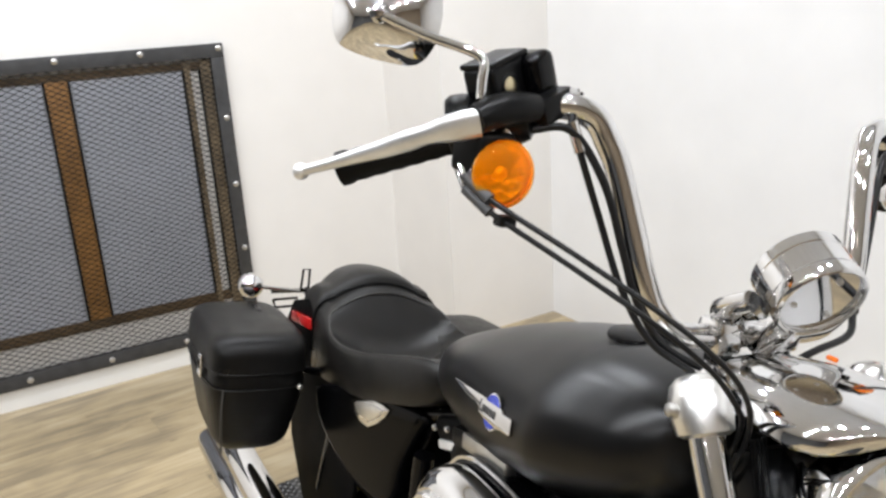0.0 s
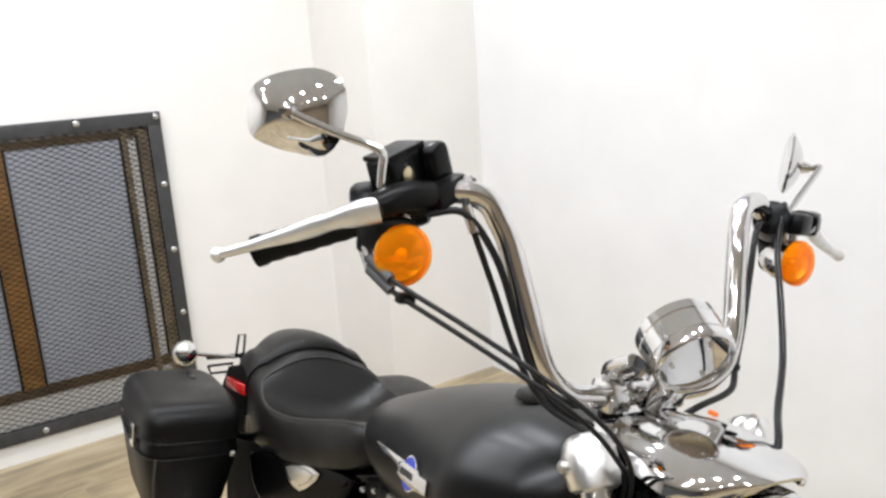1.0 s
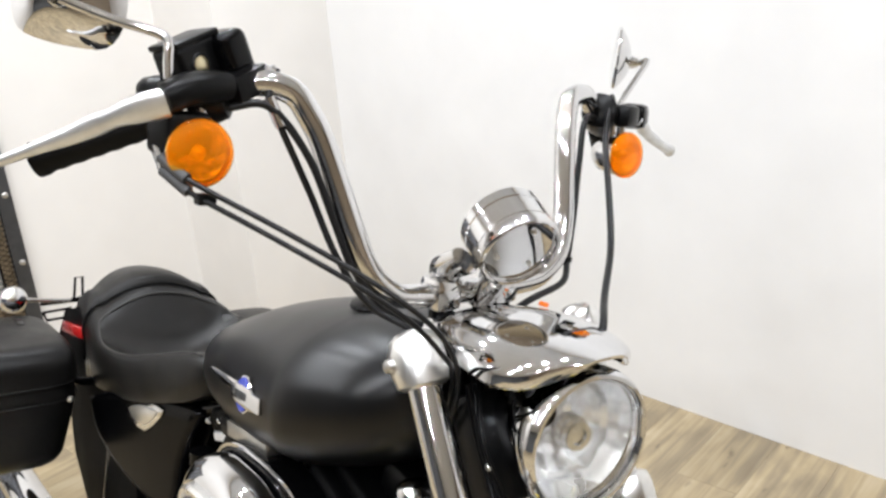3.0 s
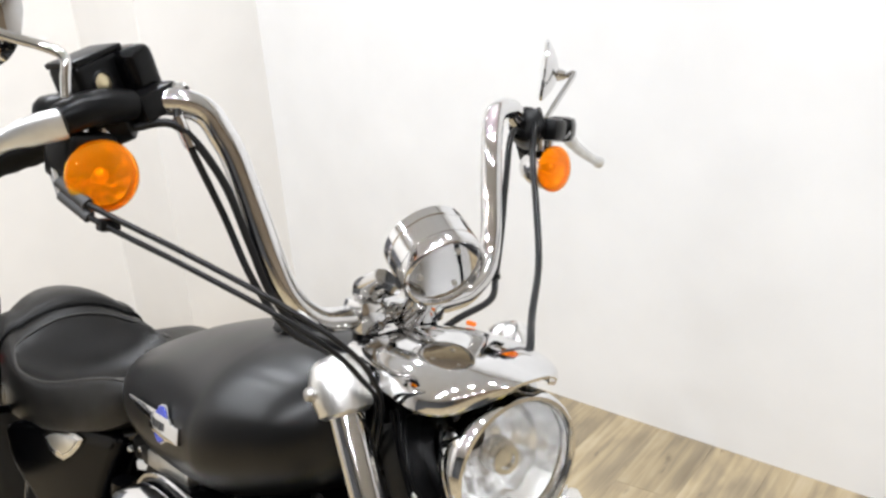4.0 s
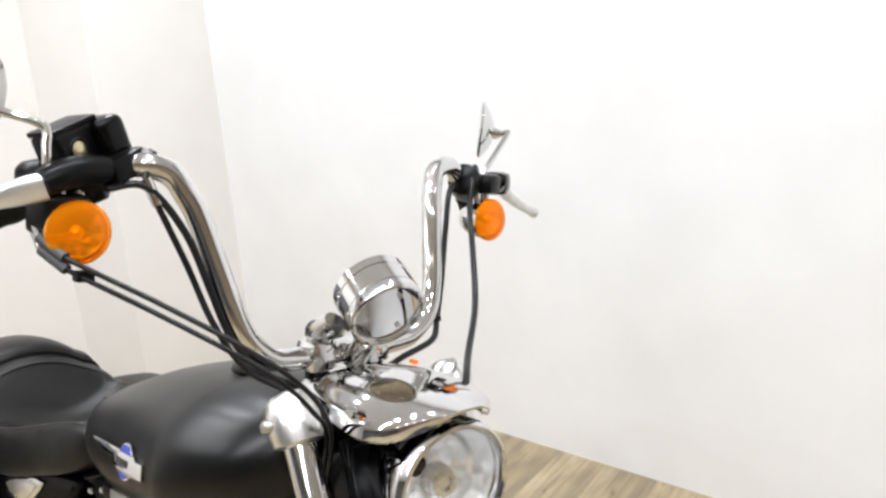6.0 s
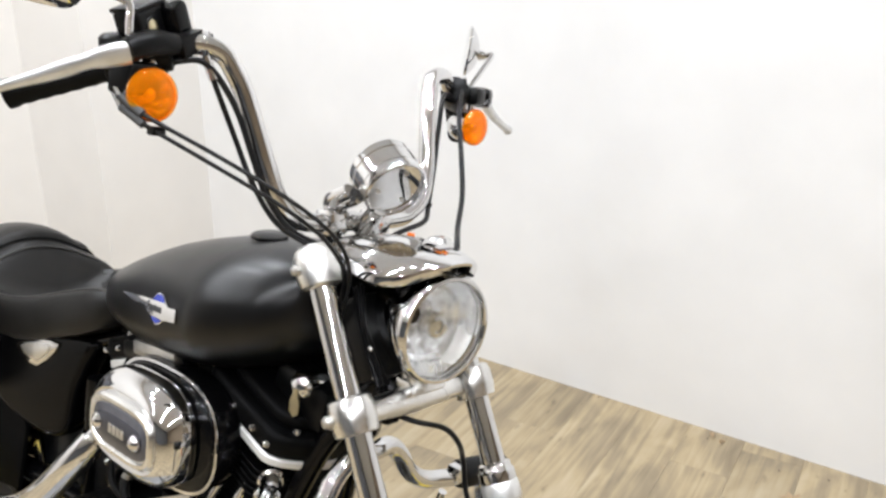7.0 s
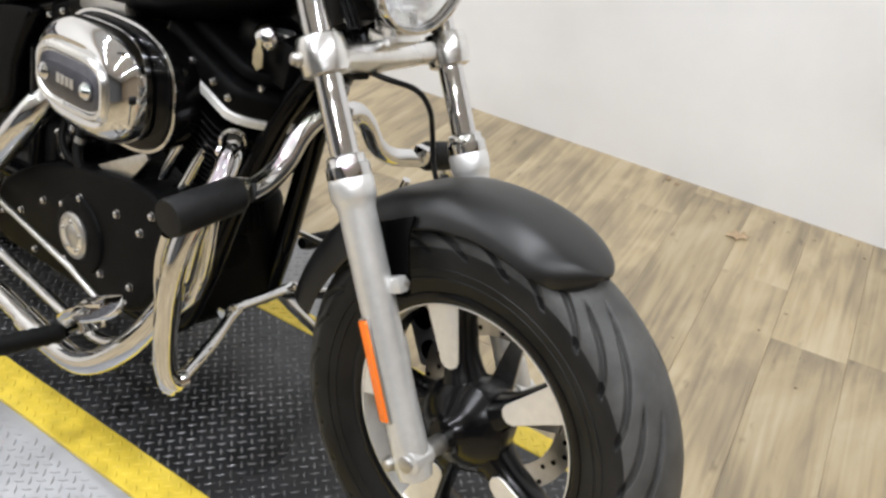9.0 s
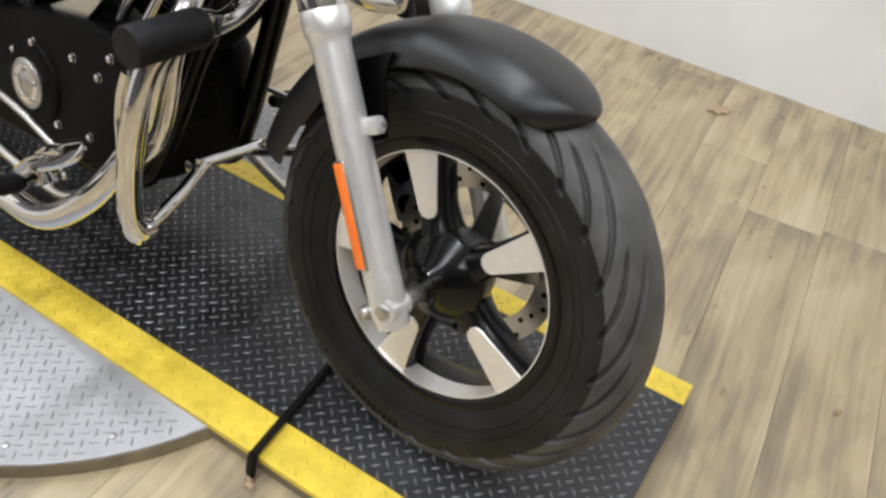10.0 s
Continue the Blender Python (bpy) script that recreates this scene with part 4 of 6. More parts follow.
def mirror(s):
    c = Vector((-0.648, -0.425, 1.348)) if s < 0 else Vector((-0.640, 0.455, 1.352))
    turn = radians(38) if s < 0 else radians(43)
    n = Vector((math.cos(turn), s * math.sin(turn), 0.08 if s < 0 else -0.04)).normalized()
    side = Vector((-math.sin(turn), s * math.cos(turn), 0.0)).normalized()  # outwards
    up = Vector((0, 0, 1))
    up = (up - up.dot(n) * n).normalized()
    shape = [(-0.060, 0.010), (-0.056, -0.022), (-0.038, -0.046), (-0.005, -0.047), (0.032, -0.041), (0.056, -0.030), (0.064, -0.004), (0.062, 0.022), (0.048, 0.038), (0.018, 0.050), (-0.014, 0.056), (-0.040, 0.050), (-0.055, 0.034)]
    pts = spline([(x, y, 0) for x, y in shape + shape[:1]], 3)[:-1]
    bm = bmesh.new()
    rings = []
    dome = 0.034 if s < 0 else 0.024
    for h, k in [(-0.005, 0.95), (-0.003, 0.99), (0.0, 1.0)] + [(dome * (1 - (j / 8) ** 2), j / 8) for j in (7.6, 7, 6.2, 5.2, 4, 2.8, 1.6, 0.6)]:
        rings.append([bm.verts.new(c + n * h + side * (q.x * k) + up * (q.y * k)) for q in pts])
    skin(bm, rings)
    m = part("mirror", bm, M_CHROME, bike, "teardrop chrome mirror on a bent stalk")
    foot, knee = (Vector((-0.525, -0.366, 1.275)), Vector((-0.530, -0.365, 1.312))) if s < 0 else (Vector((-0.580, 0.395, 1.272)), Vector((-0.592, 0.474, 1.350)))
    head = c + n * (dome + 0.004) + side * 0.004
    part("mirror_stalk", sweep(spline([foot, (foot + knee) / 2, knee, knee.lerp(head, 0.12) + Vector((0, 0, 0.004)), knee.lerp(head, 0.5), head], 5), 0.0052, 12), M_CHROME, m, "bent chrome mirror stalk")
    part("mirror_boss", lathe([(-0.012, 0.013), (0.0, 0.011), (0.010, 0.008), (0.013, 0.0)], c + n * (dome + 0.002), n, 16), M_CHROME, m)


controls_right()


def controls_left():
    a, b = Vector((-0.532, 0.296, 1.270)), Vector((-0.575, 0.362, 1.246))
    w = (b - a).normalized()
    part("switch_housing", lathe([(0, 0.019), (0.005, 0.027), (0.02, 0.029), (0.05, 0.029), ((b - a).length, 0.022)], a, w, 18), M_PLASTIC, bike, "black switch housing")
    part("lever_bracket", block((0.050, 0.045, 0.034), (-0.530, 0.345, 1.262), basis((1, 0.3, 0), (0, 0, 1)), 0.009, 2), M_PLASTIC, bike)
    part("lever_bracket", block((0.045, 0.050, 0.040), (-0.548, 0.400, 1.262), basis((1, 0.6, 0), (0, 0, 1)), 0.012, 2), M_BLACK, bike)
    part("clutch_lever", sweep(spline([(-0.530, 0.385, 1.258), (-0.545, 0.420, 1.247), (-0.572, 0.478, 1.230), (-0.596, 0.545, 1.213), (-0.611, 0.590, 1.203)], 5), [0.011] * 8 + [0.0095] * 5 + [0.0085] * 8, 12), M_GRIP, bike, "polished aluminium clutch lever")
    part("ball_end", lathe([(0.011 * -math.cos(k * math.pi / 10), 0.011 * math.sin(k * math.pi / 10)) for k in range(11)], (-0.613, 0.596, 1.202), (0, 0, 1), 16), M_GRIP, bike)
    signal(1)
    mirror(1)


controls_left()


def cable(name, pts, r, label, mat=None):
    return part(name, sweep(spline(pts, 6), r, 10), mat or M_CABLE, bike, label)


# throttle cables: from the right housing, in front of the right fork cap, down beside the lamp
for dx, dy, dz in ((-0.012, 0.002, -0.013), (0.0, 0.0, 0.0)):
    cable("throttle_cable", [(-0.545, -0.372, 1.212), (-0.520, -0.374 + dy, 1.195 + dz), (-0.490, -0.356 + dy, 1.176 + dz), (-0.425 + dx, -0.291 + dy, 1.136 + dz), (-0.363 + dx, -0.226 + dy, 1.093 + dz), (-0.328 + dx, -0.182 + dy, 1.058 + dz), (-0.318 + dx, -0.150 + dy, 1.024 + dz), (-0.332 + dx, -0.120 + dy, 0.98), (-0.360 + dx, -0.10 + dy, 0.92), (-0.39 + dx, -0.09 + dy, 0.86)], 0.0030, "black throttle cable")
    part("cable_adjuster", sweep([(-0.522, -0.375 + dy, 1.197 + dz), (-0.494, -0.359 + dy, 1.178 + dz)], 0.0062, 10), M_FRAME, bike, "grey cable adjuster sleeve")
    part("cable_ferrule", sweep([(-0.545, -0.374 + dy, 1.214 + dz), (-0.522, -0.375 + dy, 1.197 + dz)], 0.0045, 10), M_CHROME, bike)
part("cable_clip", block((0.016, 0.020, 0.012), (-0.488, -0.342, 1.158), None, 0.003), M_PLASTIC, bike)
# hoses that run down the right riser
cable("brake_hose", [(-0.528, -0.245, 1.292), (-0.512, -0.262, 1.262), (-0.506, -0.252, 1.235), (-0.500, -0.215, 1.160), (-0.475, -0.192, 1.090), (-0.450, -0.160, 1.035), (-0.42, -0.11, 1.0), (-0.395, -0.09, 0.95)], 0.0040, "black brake hose")
part("hose_crimp", sweep([(-0.512, -0.262, 1.262), (-0.505, -0.250, 1.232)], 0.0068, 12), M_CHROME, bike, "crimped steel hose end")
cable("wiring_loom", [(-0.545, -0.335, 1.235), (-0.522, -0.300, 1.250), (-0.508, -0.262, 1.252), (-0.492, -0.222, 1.200), (-0.476, -0.196, 1.130), (-0.462, -0.176, 1.075), (-0.450, -0.140, 1.030), (-0.44, -0.09, 1.005)], 0.0046, "black wiring loom")
# clutch cable and wiring on the left
cable("clutch_cable", [(-0.556, 0.362, 1.262), (-0.538, 0.330, 1.290), (-0.518, 0.302, 1.262), (-0.500, 0.282, 1.219), (-0.450, 0.241, 1.153), (-0.400, 0.196, 1.088), (-0.340, 0.120, 1.043), (-0.295, 0.068, 1.024), (-0.285, 0.055, 0.985)], 0.0048, "black clutch cable")
cable("wiring_loom", [(-0.545, 0.320, 1.250), (-0.520, 0.255, 1.255), (-0.495, 0.222, 1.190), (-0.476, 0.200, 1.120), (-0.462, 0.180, 1.060), (-0.44, 0.15, 1.035), (-0.43, 0.08, 1.02), (-0.43, 0.03, 1.0)], 0.0048, "black wiring loom")
part("cable_tie", block((0.014, 0.014, 0.010), (-0.463, 0.178, 1.060), None, 0.003), M_PLASTIC, bike)
# brake hose that loops in front of the lower clamp
cable("brake_hose", [(-0.315, -0.02, 0.762), (-0.280, 0.0, 0.755), (-0.255, 0.045, 0.742), (-0.250, 0.080, 0.710), (-0.262, 0.115, 0.665), (-0.245, 0.120, 0.60), (-0.17, 0.112, 0.50), (-0.11, 0.10, 0.44)], 0.0045, "black front brake hose")
part("hose_union", block((0.028, 0.030, 0.022), (-0.318, -0.022, 0.757), None, 0.005), M_BLACK, bike)


# ---- tank, seat, bags ----
def loft(rows, ring):
    """Skins cross sections; ring(row) gives the points of one."""
    bm = bmesh.new()
    skin(bm, [[bm.verts.new(q) for q in ring(row)] for row in rows])
    return bm


def smooth_rows(rows, steps=4):
    """More rows between the given ones, along smooth curves."""
    out = []
    cols = len(rows[0])
    for i in range(len(rows) - 1):
        a, b, c, d = rows[max(i - 1, 0)], rows[i], rows[i + 1], rows[min(i + 2, len(rows) - 1)]
        for k in range(steps):
            u = k / steps
            out.append(tuple(0.5 * (2 * b[j] + (c[j] - a[j]) * u + (2 * a[j] - 5 * b[j] + 4 * c[j] - d[j]) * u * u + (3 * b[j] - a[j] - 3 * c[j] + d[j]) * u**3) for j in range(cols)))
    return out + [rows[-1]]


def fuel_tank():
    rows = [(-1.095, 0.03, 0.8, 0.77), (-1.08, 0.065, 0.818, 0.755), (-1.045, 0.1, 0.8415, 0.742), (-0.99, 0.132, 0.8665, 0.733), (-0.92, 0.158, 0.896, 0.727), (-0.83, 0.178, 0.931, 0.722), (-0.73, 0.19, 0.959, 0.726), (-0.655, 0.197, 0.973, 0.739), (-0.615, 0.201, 0.978, 0.748), (-0.595, 0.1995, 0.9795, 0.754), (-0.57, 0.1925, 0.981, 0.763), (-0.53, 0.1775, 0.981, 0.778), (-0.485, 0.157, 0.9779, 0.802), (-0.445, 0.12, 0.9722, 0.832), (-0.425, 0.075, 0.955, 0.858), (-0.418, 0.03, 0.93, 0.885)]

    def ring(row):
        x, w, zt, zb = row
        zc = zb + 0.46 * (zt - zb)
        pts = []
        for k in range(40):
            a = 2 * math.pi * k / 40
            c, s = math.cos(a), math.sin(a)
            p = 2.25 if s > 0 else 2.6
            y = w * math.copysign(abs(c) ** (2 / p), c)
            z = zc + (zt - zc if s > 0 else zc - zb) * math.copysign(abs(s) ** (2 / p), s)
            pts.append((x, y, z))
        return pts

    tank = part("fuel_tank", loft(smooth_rows(rows, 4), ring), M_TANK, bike, "satin matte black fuel tank")
    part("filler_cap", lathe([(-0.004, 0.026), (0.004, 0.027), (0.006, 0.031), (0.011, 0.033), (0.014, 0.031), (0.016, 0.022), (0.017, 0)], (-0.625, -0.035, 0.969), (0.05, -0.12, 1), 32), M_BLACK, tank, "black filler cap")
    part("cap_ring", lathe([(0.002, 0.0275), (0.004, 0.0310), (0.007, 0.0322), (0.009, 0.0318)], (-0.625, -0.035, 0.969), (0.05, -0.12, 1), 32, caps=False), M_CHROME, tank, "thin chrome ring")
    for s in (-1, 1):
        # winged badge: bar, round boss with blue enamel, plain strip
        n = Vector((0.0, s * 0.99, 0.12)).normalized()
        ux = Vector((1, 0, 0.04)).normalized()
        turn = basis(ux, n)
        at = Vector((-0.695, s * 0.1965, 0.850))
        right = turn @ Vector((1, 0, 0))
        frame3 = Matrix((right, n.cross(right), n)).transposed()
        sgn = 1 if (frame3 @ Vector((0, 1, 0))).z > 0 else -1
        badge = part("tank_badge", rounded([(x, sgn * y) for x, y in ((-0.026, 0.009), (-0.012, 0.013), (0.028, 0.014), (0.034, 0.009), (0.058, 0.010), (0.060, -0.012), (0.036, -0.014), (0.028, -0.016), (-0.012, -0.013), (-0.026, -0.009))], 0.008, at - n * 0.001, frame3, 0.0015, 2), M_CHROME, tank, "silver winged tank badge with blue enamel")
        part("badge_wing", rounded([(x, sgn * y) for x, y in ((-0.135, 0.001), (-0.128, 0.003), (-0.012, 0.012), (-0.012, -0.010), (-0.040, -0.010), (-0.044, -0.006), (-0.085, -0.006))], 0.006, at - n * 0.003, Matrix.Rotation(s * 0.085, 3, 'Z') @ frame3, 0.0015, 2), M_CHROME, badge)
        part("badge_enamel", rounded(oval(0.019, 0.0245, 24), 0.0055, at - n * 0.0005 + right * 0.003, frame3, 0.001, 1), M_BLUE, badge, "blue enamel disc")
        part("badge_rim", rounded(oval(0.021, 0.0268, 28), 0.0035, at - n * 0.0005 + right * 0.003, frame3, 0.001, 1), M_CHROME, badge)
        for k in range(4):
            part("badge_bar", block((0.006, 0.010, 0.0012), at + n * 0.0074 + right * (-0.013 + 0.0095 * k), frame3), M_FRAME, badge)
    return tank


fuel_tank()


def seat():
    """Rows: x, rim half width, rim height, middle height, skirt half width, lower edge."""

    def ring(row):
        x, wr, zr, zc, ws, zb = row
        pts = [(x, wr * v, zc + (zr - zc) * abs(v) ** 2.2) for v in [-1 + 2 * k / 20 for k in range(21)]]
        h = min(0.055, 0.6 * (zr - zb))
        side = [(wr + (ws - wr) * math.sin(a), zr - h * (1 - math.cos(a))) for a in [radians(18 * k) for k in range(1, 6)]]
        side += [(ws - 0.002, zb + 0.012), (ws - 0.008, zb), (ws * 0.8, zb - 0.004)]
        return pts + [(x, y, z) for y, z in side] + [(x, -y, z) for y, z in reversed(side)]

    rows = smooth_rows([
        (-0.988, 0.080, 0.772, 0.780, 0.090, 0.748), (-1.005, 0.108, 0.788, 0.796, 0.122, 0.728), (-1.05, 0.124, 0.790, 0.788, 0.142, 0.702), (-1.10, 0.132, 0.777, 0.768, 0.152, 0.682),
        (-1.15, 0.138, 0.761, 0.745, 0.158, 0.666), (-1.22, 0.147, 0.738, 0.712, 0.166, 0.643), (-1.30, 0.156, 0.714, 0.670, 0.171, 0.621), (-1.38, 0.163, 0.699, 0.650, 0.174, 0.605),
        (-1.45, 0.166, 0.696, 0.650, 0.175, 0.592), (-1.50, 0.159, 0.704, 0.674, 0.172, 0.582), (-1.54, 0.148, 0.720, 0.716, 0.168, 0.575), (-1.58, 0.130, 0.734, 0.758, 0.165, 0.568), (-1.608, 0.116, 0.740, 0.774, 0.162, 0.562),
    ], 5)
    s = part("seat", loft(rows, ring), M_VINYL, bike, "black vinyl bucket seat with stitched edge")
    rows2 = [(-1.61, 0.1116, 0.746, 0.784, 0.1544, 0.565), (-1.622, 0.1153, 0.758, 0.797, 0.1562, 0.565), (-1.66, 0.1135, 0.762, 0.804, 0.1535, 0.568), (-1.71, 0.1079, 0.754, 0.801, 0.1469, 0.578), (-1.77, 0.0986, 0.738, 0.789, 0.1376, 0.594), (-1.83, 0.0856, 0.714, 0.767, 0.1228, 0.614), (-1.88, 0.0688, 0.69, 0.734, 0.1023, 0.636), (-1.905, 0.0465, 0.676, 0.704, 0.0744, 0.655)]
    part("pillion_pad", loft(smooth_rows(rows2, 4), ring), M_VINYL, s, "black passenger pad")
    # stitched rim round the bucket
    right = [(r[0], -r[1], r[2] + 0.001) for r in rows if -1.545 < r[0] < -1.03]
    arch = []
    for k in range(1, 20):
        v = -math.cos(math.pi * k / 20)
        x, wr, zr, zc = (right[-1][0] - 0.042 * math.sin(math.pi * k / 20), 0.148 - 0.017 * math.sin(math.pi * k / 20), 0.718 + 0.018 * math.sin(math.pi * k / 20), 0.724 + 0.038 * math.sin(math.pi * k / 20))
        arch.append((x, wr * v, zc + (zr - zc) * abs(v) ** 2.2 + 0.001))
    part("seat_piping", sweep(right + arch + [(x, -y, z) for x, y, z in reversed(right)], 0.0019, 8), M_PIPING, s, "stitched piping on the seat")
    arc = ring((-1.612, 0.118, 0.744, 0.779, 0.163, 0.60))
    seam = arc[31:37] + arc[:27]
    part("seat_seam", sweep(seam, 0.0042, 8), M_PLASTIC, s, "welted seam between the seats")


seat()


def saddlebag(s):
    """A moulded leather case: rounded body below, domed lid above, with a lip and piping."""
    x0, x1 = -1.815, -1.45
    yi, yo = s * 0.205, s * 0.432
    cx, cy = (x0 + x1) / 2, (yi + yo) / 2
    hx, hy = (x1 - x0) / 2, abs(yo - yi) / 2

    def stack(rows):
        """Rows: height, drawn in, lean to the back."""
        bm = bmesh.new()
        skin(bm, [[bm.verts.new((cx + x - k, cy + y, z + t * x)) for x, y in oval(hx - d, hy - d * 0.8, 48, 4.6)] for z, d, k, t in rows])
        return bm

    low = [(0.385 + 0.075 * (1 - math.cos(a)), 0.090 * (1 - math.sin(a)) + 0.006, 0.030 * (1 - math.sin(a)), 0.10 * (1 - math.sin(a))) for a in [radians(10 * k) for k in range(10)]]
    body = low + [(0.52, 0.002, 0.0, 0.0), (0.57, 0.0, 0.0, 0.0), (0.605, 0.004, 0.0, 0.0), (0.632, 0.010, 0.0, 0.0)]
    body = [(z, d + 0.034 * max(0.0, (0.58 - z) / 0.195), k, t) for z, d, k, t in body]
    bag = part("saddlebag", stack(body), M_LEATHER, bike, "black leather saddlebag with a moulded lid")
    lid = [(0.618, 0.004, 0.0, 0.0), (0.620, -0.003, 0.0, 0.0), (0.632, -0.003, 0.0, 0.0)] + [(0.640 + 0.052 * math.sin(a), -0.002 + 0.046 * (1 - math.cos(a)) ** 1.3, 0.012 * (1 - math.cos(a)), 0.05 * math.sin(a)) for a in [radians(9 * k) for k in range(11)]] + [(0.6945, 0.085, 0.012, 0.05)]
    part("bag_lid", stack(lid), M_LEATHER, bag, "domed leather lid")
    lip = [(cx + x, cy + y, 0.6195) for x, y in oval(hx + 0.0025, hy + 0.0025, 48, 4.6)]
    part("lid_lip", sweep(lip + lip[:2], 0.0020, 8), M_LEATHER, bag)
    xx, yy = x1 - 0.006, yo - s * 0.030
    part("bag_piping", sweep(spline([(xx, yy, 0.585), (xx + 0.001, yy + s * 0.002, 0.53), (xx - 0.014, yy - s * 0.004, 0.46), (xx - 0.045, yy - s * 0.014, 0.415)], 5), 0.0026, 8), M_PIPING, bag, "stitched piping")
    fold = [(cx + x, cy + y, 0.583) for x, y in oval(hx + 0.0005, hy + 0.0005, 48, 4.6)]
    part("bag_fold", sweep(fold + fold[:2], 0.0022, 6), M_LEATHER, bag)
    latch = part("bag_latch", block((0.030, 0.006, 0.052), (cx + 0.085, yo + s * 0.005, 0.612), None, 0.003), M_CHROME, bag, "small chrome latch")
    part("latch_button", block((0.016, 0.004, 0.020), (cx + 0.085, yo + s * 0.009, 0.616), None, 0.002), M_BLACK, latch)
    part("lid_slot", block((0.050, 0.014, 0.004), (cx - 0.07, cy + s * -0.04, 0.692), None, 0.0018), M_BLACK, bag)
    bolt((x1 - 0.001, yi + s * 0.03, 0.585), (1, 0, 0), 0.006, bag, M_STEEL)
    return bag


for side in (-1, 1):
    bag = saddlebag(side)
bag.location = (0.02, -0.03, -0.045)


def rear_end():
    c = Vector((-1.525, 0, 0.318))
    rim = part("rear_wheel", lathe([(-0.05, 0.200), (-0.053, 0.212), (-0.04, 0.2165), (-0.03, 0.206), (0.03, 0.206), (0.04, 0.2165), (0.053, 0.212), (0.05, 0.200), (0.02, 0.188), (-0.02, 0.188), (-0.05, 0.200)], c, (0, 1, 0), 72, caps=False), M_BLACK, bike, "black cast rear wheel")
    part("tyre", lathe([(0.055 * math.cos(a) * 1.32, 0.262 + 0.062 * math.sin(a)) for a in [radians(-50 + 280 * k / 22) for k in range(23)]], c, (0, 1, 0), 90, caps=False), M_TYRE, rim, "worn black rear tyre")
    part("hub", lathe([(-0.06, 0.03), (-0.05, 0.05), (0.05, 0.05), (0.06, 0.03)], c, (0, 1, 0), 28), M_BLACK, rim)
    for k in range(5):
        a = radians(10 + 72 * k)
        part("spoke", sweep([c + 0.03 * Vector((math.cos(a), 0, math.sin(a))), c + 0.195 * Vector((math.cos(a), 0, math.sin(a)))], 0.022, 10), M_BLACK, rim)
    # fender over it
    c = Vector((-1.525, 0, 0.272))
    bm, rings = bmesh.new(), []
    for k in range(31):
        a = radians(12 + 150 * k / 30)
        d = Vector((math.cos(a), 0, math.sin(a)))
        sect = [(0.105 * math.copysign(1 - (1 - abs(v)) ** 1.8, v), 0.385 - 0.13 * abs(v) ** 4) for v in [-1 + 2 * j / 14 for j in range(15)]]
        rings.append([bm.verts.new(c + d * r + Vector((0, y, 0))) for y, r in sect] + [bm.verts.new(c + d * (r - 0.004) + Vector((0, y * 0.97, 0))) for y, r in reversed(sect)])
    skin(bm, rings)
    part("rear_fender", bm, M_TANK, bike, "matte black rear fender")
    for s in (-1, 1):
        part("fender_strut", sweep(spline([(-1.38, s * 0.100, 0.60), (-1.55, s * 0.105, 0.615), (-1.72, s * 0.105, 0.625), (-1.86, s * 0.095, 0.625)], 4), 0.013, 10), M_BLACK, bike)
        part("shock_absorber", sweep([(-1.42, s * 0.128, 0.575), (-1.50, s * 0.128, 0.30)], [0.030, 0.030], 14), M_BLACK, bike, "black rear shock absorber")
        part("bag_bracket", sweep(spline([(-1.50, s * 0.15, 0.60), (-1.56, s * 0.195, 0.585), (-1.75, s * 0.20, 0.585)], 4), 0.010, 10), M_BLACK, bike, "black saddlebag bracket")
        part("swingarm", sweep([(-1.02, s * 0.105, 0.32), (-1.53, s * 0.125, 0.275)], 0.024, 14), M_BLACK, bike, "black swingarm")
        # rear signal on its stalk
        sc = Vector((-1.85, -0.262, 0.708)) if s < 0 else Vector((-1.88, 0.225, 0.650))
        sig = part("rear_turn_signal", lathe([(-0.05, 0.005), (-0.045, 0.018), (-0.02, 0.030), (0.0, 0.033), (0.012, 0.030), (0.022, 0.018), (0.026, 0.0)], sc, (1, 0, 0), 28), M_CHROME, bike, "chrome bullet rear signal")
        part("signal_stalk", sweep([sc, (-1.85, s * 0.130, sc.z - 0.016)], 0.0055, 10), M_CHROME, sig)
    part("tail_lamp", lathe([(0.03, 0.02), (0.02, 0.045), (-0.02, 0.052), (-0.05, 0.045), (-0.056, 0.0)], (-1.905, 0, 0.612), (1, 0, -0.3), 28), M_RED, bike, "red tail lamp lens")
    part("side_marker", block((0.16, 0.012, 0.026), (-1.690, -0.166, 0.664), basis((1, 0, 0.16), (-0.16, 0, 1)), 0.004), M_RED, bike, "red side marker lens")
    # outline carried down and back: a dark sheet for the shaded gap by the bag
    panel = [(-1.87, 0.60), (-1.81, 0.680), (-1.70, 0.715), (-1.50, 0.68), (-1.36, 0.60), (-1.27, 0.42), (-1.30, 0.26), (-1.58, 0.20), (-1.74, 0.33), (-1.80, 0.50)]
    for s in (-1, 1):
        part("rear_gap_panel", rounded(panel, 0.010, (0, s * 0.145, 0), Matrix((Vector((1, 0, 0)), Vector((0, 0, 1)), Vector((0, -1, 0)))).transposed(), 0.003, 2), M_MATT, bike, "black rear panel, widened as a dark sheet for the shaded gap")
    # folded bracket loops behind the seat
    for dy, h in ((-0.085, 0.060), ):
        part("rack_bracket", sweep([(-1.945, dy - 0.012, 0.668), (-1.945, dy - 0.008, 0.668 + h), (-1.945, dy + 0.010, 0.668 + h), (-1.945, dy + 0.010, 0.668), (-1.945, dy - 0.012, 0.668)], 0.0035, 8), M_BLACK, bike, "black wire bracket")
